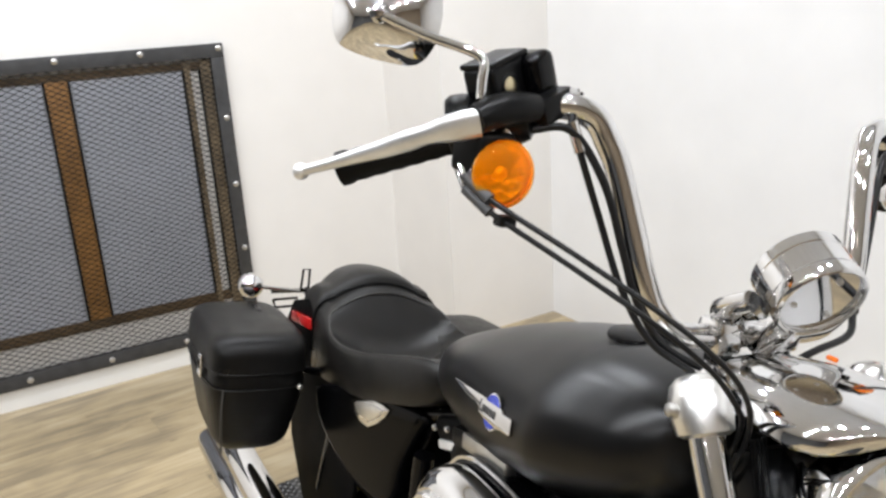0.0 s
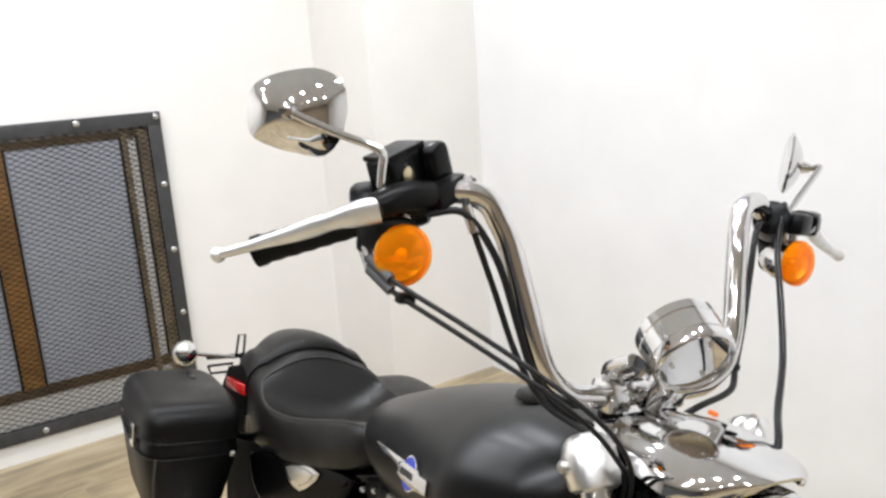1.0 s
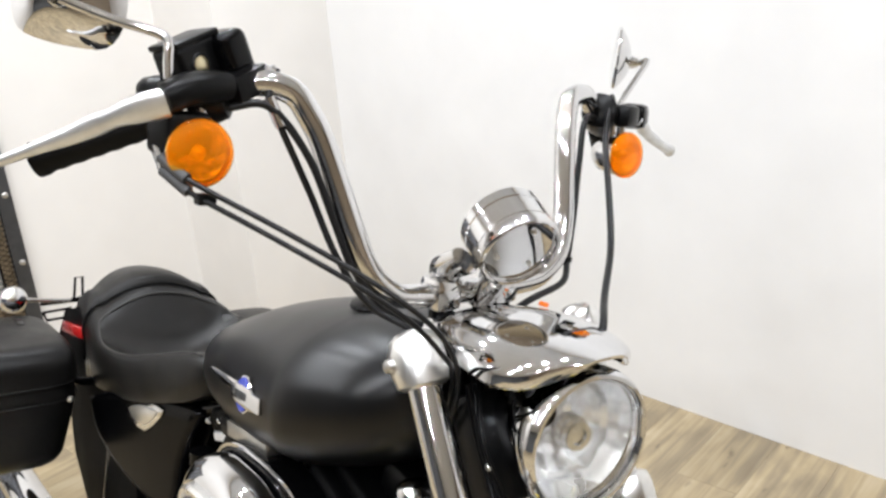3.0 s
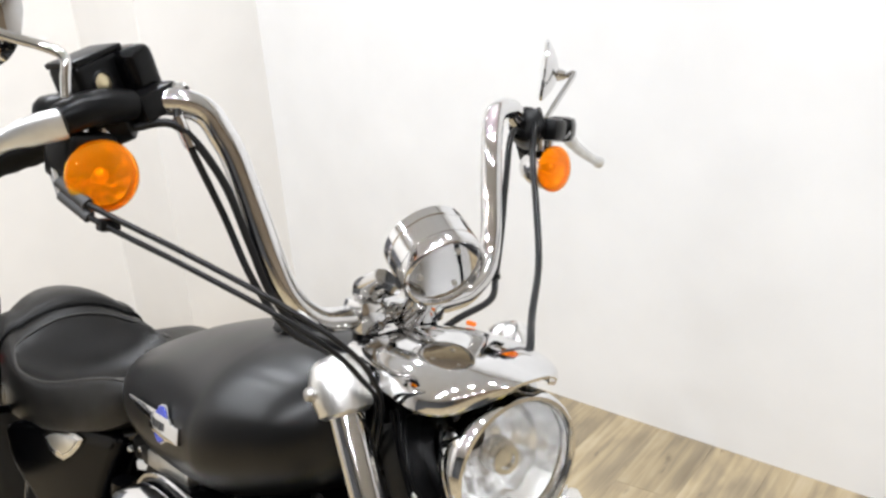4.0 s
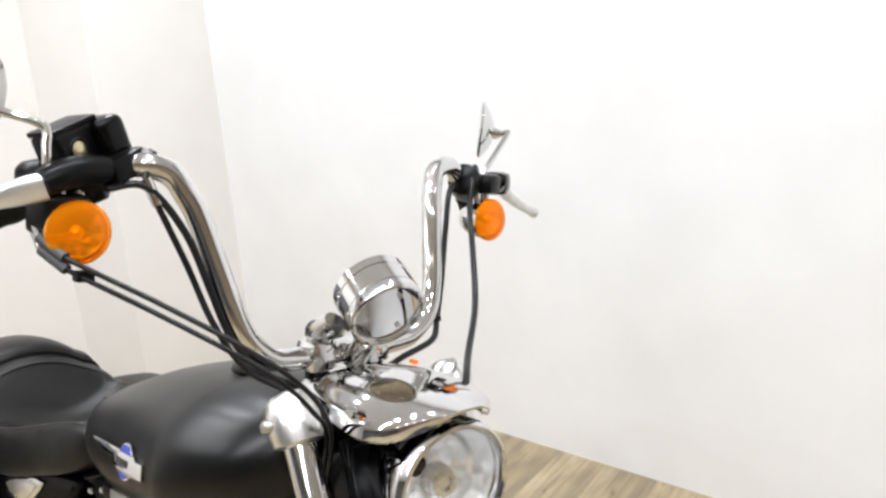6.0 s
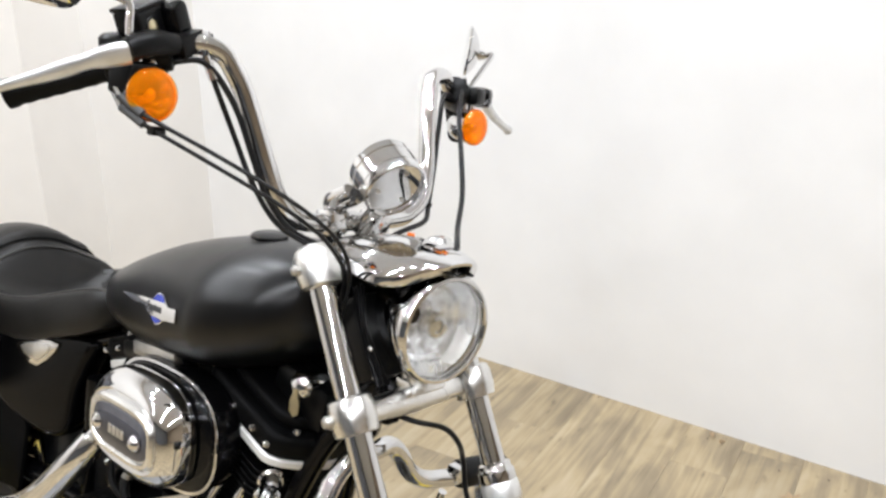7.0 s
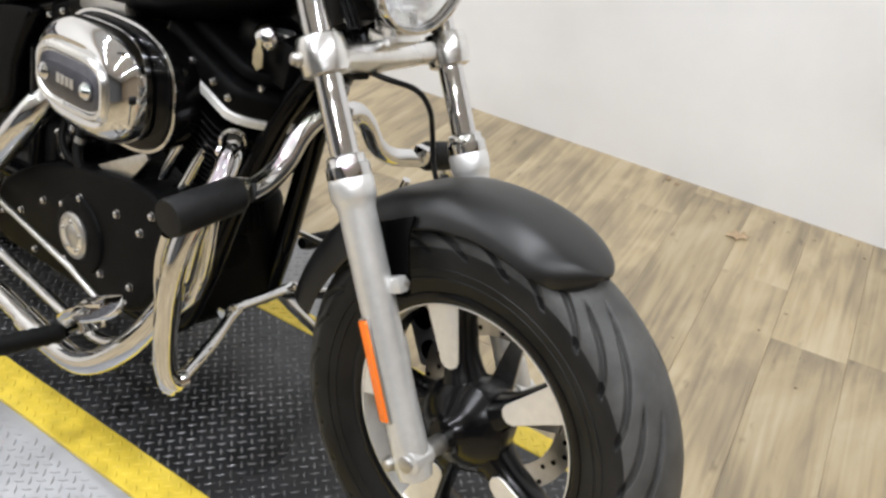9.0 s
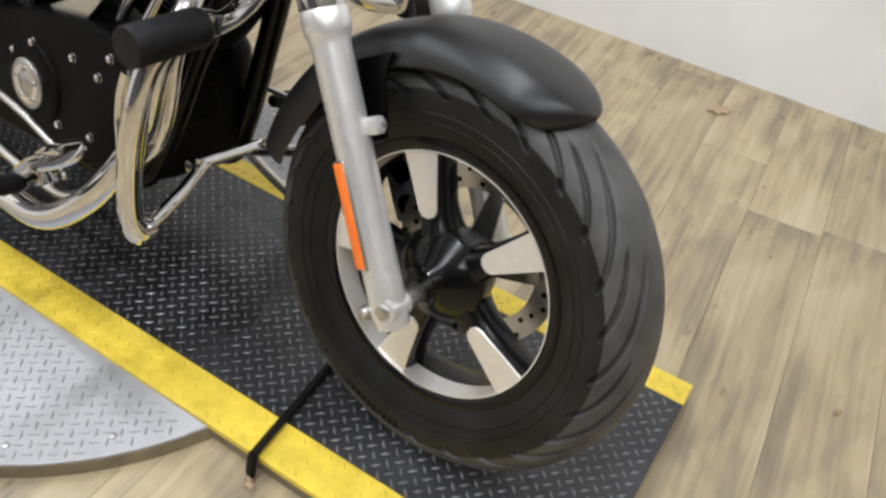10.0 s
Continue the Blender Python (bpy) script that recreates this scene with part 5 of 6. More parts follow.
    part("rack_bracket", sweep([(-1.945, -0.175, 0.640), (-1.945, -0.105, 0.645), (-1.945, -0.105, 0.622), (-1.945, -0.165, 0.618), (-1.945, -0.175, 0.640)], 0.0038, 8), M_BLACK, bike, "black wire bracket")
    part("rack_tube", sweep([(-1.945, -0.18, 0.665), (-1.945, 0.18, 0.672)], 0.0065, 10), M_BLACK, bike)
    part("bracket_arm", sweep([(-1.945, -0.08, 0.668), (-1.86, -0.09, 0.65)], 0.009, 10), M_BLACK, bike)
    part("bracket_arm", sweep([(-1.945, 0.08, 0.672), (-1.86, 0.09, 0.65)], 0.009, 10), M_BLACK, bike)


rear_end()


# ---- frame and engine ----
def frame_tubes():
    neck = leg(0.90, 0) - LEG_FRONT * 0.05
    part("backbone_tube", sweep(spline([neck, (-0.60, 0, 0.80), (-0.85, 0, 0.74), (-1.05, 0, 0.66)], 5), 0.026, 16), M_BLACK, bike, "black frame backbone")
    for s in (-1, 1):
        part("down_tube", sweep(spline([leg(0.83, s * 0.02) - LEG_FRONT * 0.05, (-0.436, s * 0.045, 0.66), (-0.497, s * 0.072, 0.48), (-0.548, s * 0.088, 0.30), (-0.605, s * 0.100, 0.205), (-0.80, s * 0.105, 0.180), (-1.02, s * 0.105, 0.20), (-1.06, s * 0.105, 0.33), (-1.05, s * 0.11, 0.60)], 6), 0.0205, 14), M_BLACK, bike, "black frame down tube")
        part("seat_rail", sweep(spline([(-1.00, s * 0.07, 0.70), (-1.20, s * 0.11, 0.625), (-1.40, s * 0.125, 0.615)], 4), 0.014, 12), M_BLACK, bike)
    part("oil_filter", lathe([(0, 0.036), (0.006, 0.040), (0.07, 0.040), (0.078, 0.034), (0.08, 0)], (-0.625, -0.02, 0.36), (1, 0, -0.1), 28), M_MATT, bike, "black oil filter")
    reg = part("regulator", block((0.03, 0.10, 0.10), (-0.560, -0.01, 0.44), basis((1, 0, 0.28), (-0.28, 0, 1)), 0.005), M_MATT, bike, "black finned regulator")
    for k in range(7):
        part("regulator_fin", block((0.004, 0.003, 0.090), (-0.5446, -0.052 + 0.014 * k, 0.4443), basis((1, 0, 0.28), (-0.28, 0, 1)), 0.001, 1), M_MATT, reg)
    part("frame_gusset", block((0.10, 0.05, 0.09), (-0.47, 0, 0.80), basis((1, 0, -0.4), (0.4, 0, 1)), 0.012), M_BLACK, bike)


frame_tubes()


def cylinder(foot, axis, name, label, wide=0.092, deep=0.101, nose=0.0):
    """A finned cylinder with its head and rocker cover."""
    axis = Vector(axis).normalized()
    cross = Vector((axis.z, 0, -axis.x))
    turn = Matrix((cross, Vector((0, 1, 0)), axis)).transposed()
    f = Vector(foot)

    def plan(a, b, n, power):
        """An outline that narrows to a nose at its front end."""
        return [(x, y * (1 - nose * max(0.0, (x / a - 0.5) / 0.5) ** 2)) for x, y in oval(a, b, n, power)]

    bm = block((0.105, 0.125, 0.24), f + axis * 0.12, turn, 0.02, 2)
    cyl = part(name, bm, M_WRINKLE, bike, label)
    for k in range(13):
        s = 0.030 + 0.0125 * k
        grow = -0.030 + 0.024 * min(1.0, k / 8)
        outline = plan(wide + grow, deep + grow, 40, 5.0)
        part("cooling_fin", rounded(outline, 0.0042, f + axis * s, turn, 0.0012, 1), M_WRINKLE, cyl)
        # polished edge of the upper fins
    top = f + axis * 0.205
    part("head_band", rounded(plan(wide, deep, 72, 8.0), 0.017, top + axis * 0.007, turn, 0.003, 1), M_BAND, cyl, "bright machined head band")
    part("rocker_cover", rounded(plan(wide + 0.001, deep + 0.001, 72, 7.0), 0.044, top + axis * 0.024, turn, 0.012, 3), M_WRINKLE, cyl, "black rocker cover")
    part("rocker_cover_top", rounded(plan(wide - 0.022, deep - 0.018, 48, 5.0), 0.026, top + axis * 0.069, turn, 0.010, 3), M_WRINKLE, cyl)
    for a, b in ((0.078, 0.07), (-0.078, 0.07), (0.078, -0.075), (-0.078, -0.075), (0.0, -0.078), (0.0, 0.078)):
        bolt(top + axis * 0.069 + cross * a * 1.1 + Vector((0, b * 1.1, 0)), axis, 0.007, cyl)
    # extra bolts on the cover's side, added as bright glints
    for a in (-0.075, -0.025, 0.030, 0.070):
        bolt(top + axis * 0.046 + cross * a + Vector((0, -deep - 0.001, 0)), (0, -1, 0), 0.0055, cyl)
    return cyl


def engine():
    cylinder((-0.630, 0.0, 0.464), (0.35, 0, 0.937), "front_cylinder", "black finned front cylinder", 0.128, 0.122, 0.7)
    cylinder((-0.875, 0.0, 0.455), (-0.34, 0, 0.94), "rear_cylinder", "black finned rear cylinder")
    part("crankcase", block((0.50, 0.22, 0.26), (-0.80, 0.0, 0.335), None, 0.05, 4), M_WRINKLE, bike, "black engine crankcase")
    part("gearbox", block((0.22, 0.22, 0.24), (-1.02, 0.0, 0.34), None, 0.04, 3), M_WRINKLE, bike)
    part("primary_cover", lathe([(0, 0.10), (0.03, 0.105), (0.05, 0.09), (0.055, 0)], (-0.82, 0.11, 0.32), (0, 1, 0), 36), M_BLACK, bike)
    # cam cover on the right
    outline = [(-1.10, 0.235), (-1.075, 0.315), (-1.00, 0.375), (-0.90, 0.425), (-0.80, 0.455), (-0.70, 0.475), (-0.60, 0.490), (-0.545, 0.480), (-0.525, 0.44), (-0.53, 0.36), (-0.56, 0.29), (-0.62, 0.245), (-0.72, 0.225), (-0.85, 0.215), (-1.00, 0.205), (-1.08, 0.21)]
    pts = [(q.x, q.y) for q in spline([(x, z, 0) for x, z in outline + outline[:1]], 3)[:-1]]
    turn = Matrix((Vector((1, 0, 0)), Vector((0, 0, 1)), Vector((0, -1, 0)))).transposed()
    cam_cover = part("cam_cover", rounded(pts, 0.085, (0, -0.100, 0), turn, 0.010, 3), M_WRINKLE, bike, "matte black cam cover")
    part("timer_boss", lathe([(0, 0.075), (0.006, 0.072), (0.010, 0.060)], (-0.775, -0.184, 0.332), (0, -1, 0), 40), M_WRINKLE, cam_cover)
    part("timer_cover", lathe([(0, 0.044), (0.006, 0.044), (0.009, 0.040), (0.009, 0.034), (0.0075, 0.033), (0.0075, 0.022), (0.009, 0.020), (0.010, 0)], (-0.780, -0.191, 0.330), (0, -1, 0), 40), M_STEEL, cam_cover, "round silver timer cover")
    part("timer_ring", lathe([(0, 0.0345), (0.0012, 0.0345), (0.0012, 0.0225), (0, 0.0225)], (-0.780, -0.1987, 0.330), (0, -1, 0), 36, caps=False), M_ALU, cam_cover)
    for k in range(5):
        a = radians(20 + 72 * k)
        bolt((-0.780 + 0.028 * math.cos(a), -0.199, 0.330 + 0.028 * math.sin(a)), (0, -1, 0), 0.0035, cam_cover, M_STEEL)
    for x, z in ((-0.897, 0.352), (-0.772, 0.405), (-0.830, 0.372), (-0.658, 0.420), (-0.590, 0.413), (-0.703, 0.285), (-0.815, 0.268), (-0.612, 0.300), (-0.98, 0.30), (-1.05, 0.27), (-0.93, 0.235), (-0.56, 0.455)):
        bolt((x, -0.185, z), (0, -1, 0), 0.0068, cam_cover)
    # lifter blocks and push rod tubes between case and heads
    for x0, x1, dz in ((-0.579, -0.535, 0.60), (-0.635, -0.58, 0.62), (-0.86, -0.90, 0.66), (-0.90, -0.95, 0.66)):
        rod = part("pushrod_tube", sweep([(x0, -0.125, 0.475), (x1, -0.095, dz)], 0.0095, 12), M_CHROME, bike, "chrome pushrod tube")
        part("tube_base", sweep([(x0, -0.125, 0.468), (x0 + 0.004, -0.124, 0.488)], 0.014, 12), M_CHROME, rod)
    part("lifter_block", block((0.09, 0.05, 0.05), (-0.68, -0.125, 0.475), None, 0.008), M_WRINKLE, bike, "black lifter block")
    part("lifter_block", block((0.09, 0.05, 0.05), (-0.88, -0.125, 0.455), None, 0.008), M_BLACK, bike)
    part("intake_bracket", rounded([(-0.757, 0.471), (-0.618, 0.542), (-0.609, 0.533), (-0.660, 0.476), (-0.715, 0.460)], 0.006, (0, -0.160, 0), turn, 0.002, 2), M_STEEL, bike, "polished air cleaner bracket")
    # hoses, clips and small fittings between case and air cleaner
    for q in ((-0.892, -0.150, 0.440), (-0.858, -0.150, 0.418), (-0.619, -0.150, 0.450), (-0.583, -0.145, 0.443), (-0.656, -0.150, 0.462), (-0.93, -0.14, 0.47)):
        bolt(q, (0.3, -1, 0.4), 0.006, bike)
    part("vent_hose", sweep(spline([(-0.80, -0.14, 0.56), (-0.815, -0.165, 0.50), (-0.80, -0.175, 0.46), (-0.77, -0.165, 0.43)], 5), 0.009, 10), M_RUBBER, bike, "black rubber vent hose")
    part("vent_hose", sweep(spline([(-0.86, -0.14, 0.57), (-0.868, -0.165, 0.51), (-0.85, -0.175, 0.47), (-0.81, -0.165, 0.44)], 5), 0.0065, 10), M_RUBBER, bike, "black rubber vent hose")
    part("hose_clamp", lathe([(-0.005, 0.0102), (0.005, 0.0102), (0.005, 0.0088), (-0.005, 0.0088)], (-0.812, -0.166, 0.497), (-0.1, -0.3, -0.9), 18, caps=False), M_STEEL, bike, "steel hose clamp")
    part("wiring_loom", sweep(spline([(-0.66, -0.15, 0.47), (-0.62, -0.165, 0.452), (-0.585, -0.160, 0.456), (-0.555, -0.145, 0.478)], 5), 0.005, 8), M_STEEL, bike, "braided steel line")
    # head bolts and fittings near the front head
    for q in ((-0.478, -0.125, 0.588), (-0.60, -0.06, 0.775), (-0.575, -0.055, 0.778)):
        bolt(q, (0.15, -1, 0.25), 0.0085, bike)
    # ignition switch with its key, on a bracket beside the neck
    sw = part("ignition_switch", lathe([(-0.05, 0.020), (-0.004, 0.023), (0.002, 0.022), (0.009, 0.017), (0.013, 0.009), (0.0135, 0)], (-0.455, -0.082, 0.772), (0.1, -1, 0.15), 28), M_CHROME, bike, "chrome ignition switch")
    part("key", rounded([(-0.006, 0.0), (0.006, 0.0), (0.006, -0.012), (0.011, -0.020), (0.011, -0.040), (0.0, -0.048), (-0.011, -0.040), (-0.011, -0.020), (-0.006, -0.012)], 0.0025, (-0.452, -0.094, 0.770), turn, 0.0006, 1), M_BRASS, sw, "brass ignition key")
    part("coil_cover", block((0.13, 0.06, 0.075), (-0.475, -0.040, 0.745), basis((1, 0, -0.2), (0.2, 0, 1)), 0.012), M_PLASTIC, bike)
    part("horn_cover", lathe([(0, 0.03), (0.02, 0.036), (0.035, 0.03), (0.04, 0)], (-0.41, 0.03, 0.70), (0.2, -1, 0.2), 24), M_BLACK, bike)


engine()


def air_cleaner():
    tilt = radians(1)
    turn = Matrix((Vector((math.cos(tilt), 0, math.sin(tilt))), Vector((-math.sin(tilt), 0, math.cos(tilt))), Vector((0, -1, 0)))).transposed()
    c = Vector((-0.697, -0.115, 0.640))

    def dish(rows, at, power=2.7, n=48):
        bm = bmesh.new()
        rings = [[bm.verts.new(at + turn @ Vector((x, y, h))) for x, y in oval(a, b, n, power)] for h, a, b in rows]
        skin(bm, rings)
        return bm

    back = part("air_cleaner", dish([(0.0, 0.142, 0.092), (0.006, 0.151, 0.101), (0.050, 0.154, 0.104), (0.060, 0.149, 0.099), (0.062, 0.132, 0.085)], c), M_BLACK, bike, "black oval air cleaner with a chrome cover")
    part("trim_ring", dish([(0.053, 0.1555, 0.1055), (0.055, 0.1565, 0.1065), (0.057, 0.1555, 0.1055)], c), M_CHROME, back, "thin chrome trim ring")
    cover_c = c + Vector((-0.016, 0, -0.001))
    part("chrome_cover", dish([(0.060, 0.110, 0.075), (0.066, 0.131, 0.093), (0.085, 0.132, 0.094), (0.100, 0.128, 0.090), (0.112, 0.121, 0.082), (0.120, 0.112, 0.071), (0.123, 0.106, 0.064), (0.121, 0.100, 0.057), (0.121, 0.05, 0.03)], cover_c), M_CHROME, back, "domed chrome air cleaner cover")
    part("insert_bezel", dish([(0.112, 0.100, 0.052), (0.126, 0.100, 0.052), (0.131, 0.096, 0.048), (0.131, 0.090, 0.042), (0.127, 0.087, 0.039), (0.124, 0.05, 0.02)], cover_c, 3.6), M_ALU, back, "satin oval bezel")
    part("insert_panel", dish([(0.120, 0.086, 0.036), (0.129, 0.086, 0.036), (0.131, 0.083, 0.033)], cover_c, 3.6), shader("slate_insert", (0.10, 0.10, 0.115), 0.3, 0.6, 0.2, 60), back, "slate grey insert panel")
    part("insert_step", dish([(0.128, 0.074, 0.022), (0.1325, 0.074, 0.022), (0.134, 0.071, 0.0195)], cover_c, 3.6), shader("slate_step", (0.05, 0.05, 0.06), 0.35, 0.6, 0.2, 60), back)
    for k in (-1, 1):
        part("dome_bolt", lathe([(0, 0.014), (0.004, 0.014), (0.009, 0.010), (0.012, 0.004), (0.012, 0)], cover_c + turn @ Vector((0.060 * k, 0, 0.133)), (0, -1, 0), 20), M_CHROME, back, "chrome dome bolt")
    for k in range(4):
        part("insert_bar", block((0.010, 0.0012, 0.016), cover_c + turn @ Vector((-0.019 + 0.013 * k, 0, 0.1355)), Matrix((turn.col[0], turn.col[2], turn.col[1])).transposed(), 0.0004, 1), M_STEEL, back)
    # rubber breather boot above
    part("breather_boot", sweep(spline([(-0.93, -0.10, 0.66), (-0.86, -0.11, 0.725), (-0.77, -0.10, 0.745), (-0.70, -0.09, 0.74)], 5), 0.020, 12), M_RUBBER, bike, "black rubber breather hose")
    part("intake_plate", block((0.22, 0.10, 0.035), (-0.80, -0.09, 0.735), basis((1, 0, 0.22), (-0.22, 0, 1)), 0.012), M_PLASTIC, bike)
    part("intake_tab", block((0.135, 0.022, 0.026), (-0.770, -0.146, 0.744), basis((1, 0, 0.1), (-0.1, 0, 1)), 0.004), M_STEEL, bike, "grey steel intake bracket")


air_cleaner()


def side_cover():
    outline = [(-0.165, -0.030), (-0.08, 0.006), (0.0, 0.028), (0.10, 0.052), (0.20, 0.066), (0.245, 0.066), (0.252, 0.048), (0.225, 0.004), (0.192, -0.070), (0.180, -0.140), (0.14, -0.180), (0.05, -0.185), (-0.06, -0.150), (-0.14, -0.095)]
    pts = [(q.x, q.y) for q in spline([(x, z, 0) for x, z in outline + outline[:1]], 3)[:-1]]
    face = Vector((0.2, -0.98, 0)).normalized()
    turn = Matrix((Vector((-face.y, face.x, 0)), Vector((0, 0, 1)), face)).transposed()
    at = Vector((-1.312, -0.162, 0.606))
    c = part("side_cover", rounded(pts, 0.060, at - face * 0.060, turn, 0.020, 4), M_SIDE, bike, "black side cover")
    part("side_cover", rounded([(x, y) for x, y in pts], 0.060, Vector((-1.312, 0.102, 0.606)), Matrix((Vector((1, 0, 0)), Vector((0, 0, 1)), Vector((0, -1, 0)))).transposed(), 0.020, 4), M_SIDE, bike, "black side cover")
    # shield-shaped medallion: rim, raised middle, wing
    bad = [(0.003, 0.002), (0.021, 0.015), (0.05, 0.026), (0.084, 0.033), (0.120, 0.038), (0.146, 0.036), (0.134, 0.016), (0.109, -0.008), (0.078, -0.029), (0.052, -0.029), (0.022, -0.017)]
    medal = part("chrome_medallion", rounded(bad, 0.008, at - face * 0.002, turn, 0.003, 2), M_CHROME, c, "chrome shield medallion on the side cover")
    mx, my = sum(p[0] for p in bad) / len(bad), sum(p[1] for p in bad) / len(bad)
    part("medallion_field", rounded([(mx + 0.72 * (x - mx), my + 0.68 * (y - my)) for x, y in bad], 0.006, at + face * 0.004, turn, 0.004, 2), M_ALU, medal)


side_cover()


def exhaust():
    front = [(-0.505, -0.085, 0.600), (-0.462, -0.120, 0.590), (-0.440, -0.160, 0.545), (-0.442, -0.190, 0.488), (-0.447, -0.196, 0.443), (-0.458, -0.198, 0.393), (-0.482, -0.204, 0.335), (-0.545, -0.230, 0.232), (-0.640, -0.250, 0.155), (-0.760, -0.250, 0.135), (-0.95, -0.252, 0.150), (-1.20, -0.262, 0.165)]
    path = spline(front, 6)
    p = part("front_exhaust_pipe", sweep(path, 0.0185, 20), M_CHROME, bike, "chrome front exhaust pipe")
    part("heat_shield", sweep(path[34:58], 0.0235, 20), M_CHROME, p, "chrome heat shield")
    part("exhaust_flange", lathe([(0, 0.019), (0.006, 0.023), (0.014, 0.023), (0.018, 0.019)], (-0.497, -0.090, 0.600), (0.8, -0.6, -0.1), 20), M_CHROME, p)
    rear = [(-0.90, -0.10, 0.600), (-0.885, -0.165, 0.570), (-0.905, -0.215, 0.510), (-0.975, -0.235, 0.425), (-1.07, -0.242, 0.350), (-1.20, -0.250, 0.290), (-1.35, -0.262, 0.262)]
    path = spline(rear, 6)
    q = part("rear_exhaust_pipe", sweep(path, 0.0225, 20), M_CHROME, bike, "chrome rear exhaust pipe")
    part("heat_shield", sweep(path[9:30], 0.028, 20), M_CHROME, q, "chrome heat shield")
    for k, (za, zb) in enumerate(((0.165, 0.190), (0.262, 0.275))):
        ya = -0.262
        L = 0.86 if k == 0 else 0.72
        part("muffler", lathe([(0, 0.024), (0.05, 0.036), (0.10, 0.041), (L - 0.03, 0.041), (L, 0.038), (L, 0.028), (L - 0.05, 0.026)], (-1.18 if k == 0 else -1.30, ya, za), (-1, -0.045, 0.03), 28), M_CHROME, bike, "long chrome muffler")
    # second shield tube lower down, beside the pedal
    part("crossover_pipe", sweep(spline([(-0.433, -0.160, 0.53), (-0.433, -0.170, 0.495), (-0.438, -0.172, 0.424), (-0.454, -0.174, 0.366), (-0.480, -0.180, 0.325), (-0.60, -0.215, 0.205), (-0.72, -0.215, 0.178), (-0.90, -0.218, 0.195), (-1.12, -0.235, 0.235), (-1.34, -0.258, 0.258)], 6), 0.0110, 16), M_CHROME, bike, "chrome crossover pipe")


exhaust()


def engine_guard():
    pts = []
    half = [(-0.350, -0.262, 0.290), (-0.353, -0.283, 0.292), (-0.356, -0.296, 0.33), (-0.350, -0.302, 0.42), (-0.340, -0.298, 0.50), (-0.335, -0.280, 0.555), (-0.332, -0.235, 0.578), (-0.345, -0.185, 0.582), (-0.358, -0.138, 0.588), (-0.362, -0.100, 0.612), (-0.364, -0.072, 0.650), (-0.362, -0.040, 0.674)]
    whole = half + [(-0.355, 0.0, 0.678)] + [(x, -y, z) for x, y, z in reversed(half)]
    guard = part("engine_guard", sweep(spline(whole, 6), 0.0160, 18), M_CHROME, bike, "chrome tubular engine guard")
    for s in (-1, 1):
        a, b = Vector((-0.338, s * 0.190, 0.588)), Vector((-0.329, s * 0.325, 0.574))
        w = (b - a).normalized()
        L = (b - a).length
        part("highway_peg", lathe([(0.012, 0.017), (0.018, 0.024), (0.024, 0.0265), (L - 0.004, 0.0268), (L, 0.0255), (L + 0.001, 0.0)], a, w, 28), M_PEG, guard, "black rubber highway peg")
        part("guard_shoe", sweep(spline([(-0.352, s * 0.292, 0.46), (-0.357, s * 0.296, 0.37), (-0.356, s * 0.288, 0.298), (-0.352, s * 0.280, 0.268)], 5), [0.0162, 0.0162, 0.0162, 0.0162, 0.0163, 0.0164, 0.0165, 0.0165, 0.0165, 0.0165, 0.0162, 0.0160, 0.0150, 0.013, 0.010, 0.005], 16, None, 0.8), M_CHROME, guard, "flattened chrome lower leg")
        part("guard_inner_tube", sweep(spline([(-0.41, s * 0.265, 0.504), (-0.421, s * 0.265, 0.466), (-0.423, s * 0.265, 0.431), (-0.415, s * 0.268, 0.4), (-0.403, s * 0.275, 0.352), (-0.39, s * 0.282, 0.302)], 5), 0.0085, 12), M_CHROME, guard, "slim chrome inner tube")
        part("guard_strut", sweep(spline([(-0.354, s * 0.262, 0.292), (-0.410, s * 0.170, 0.284), (-0.475, s * 0.078, 0.276), (-0.49, s * 0.05, 0.278)], 4), 0.0085, 12, None, 1.3), M_CHROME, guard, "chrome mounting strut")
        part("peg_clamp", block((0.030, 0.026, 0.030), (-0.334, s * 0.200, 0.592), None, 0.006), M_CHROME, guard)
        bolt((-0.478, s * 0.074, 0.288), (0, 0, 1), 0.008, guard)
    part("frame_clamp", sweep([(-0.492, -0.085, 0.276), (-0.492, 0.085, 0.282)], 0.0105, 12), M_CHROME, guard)


engine_guard()


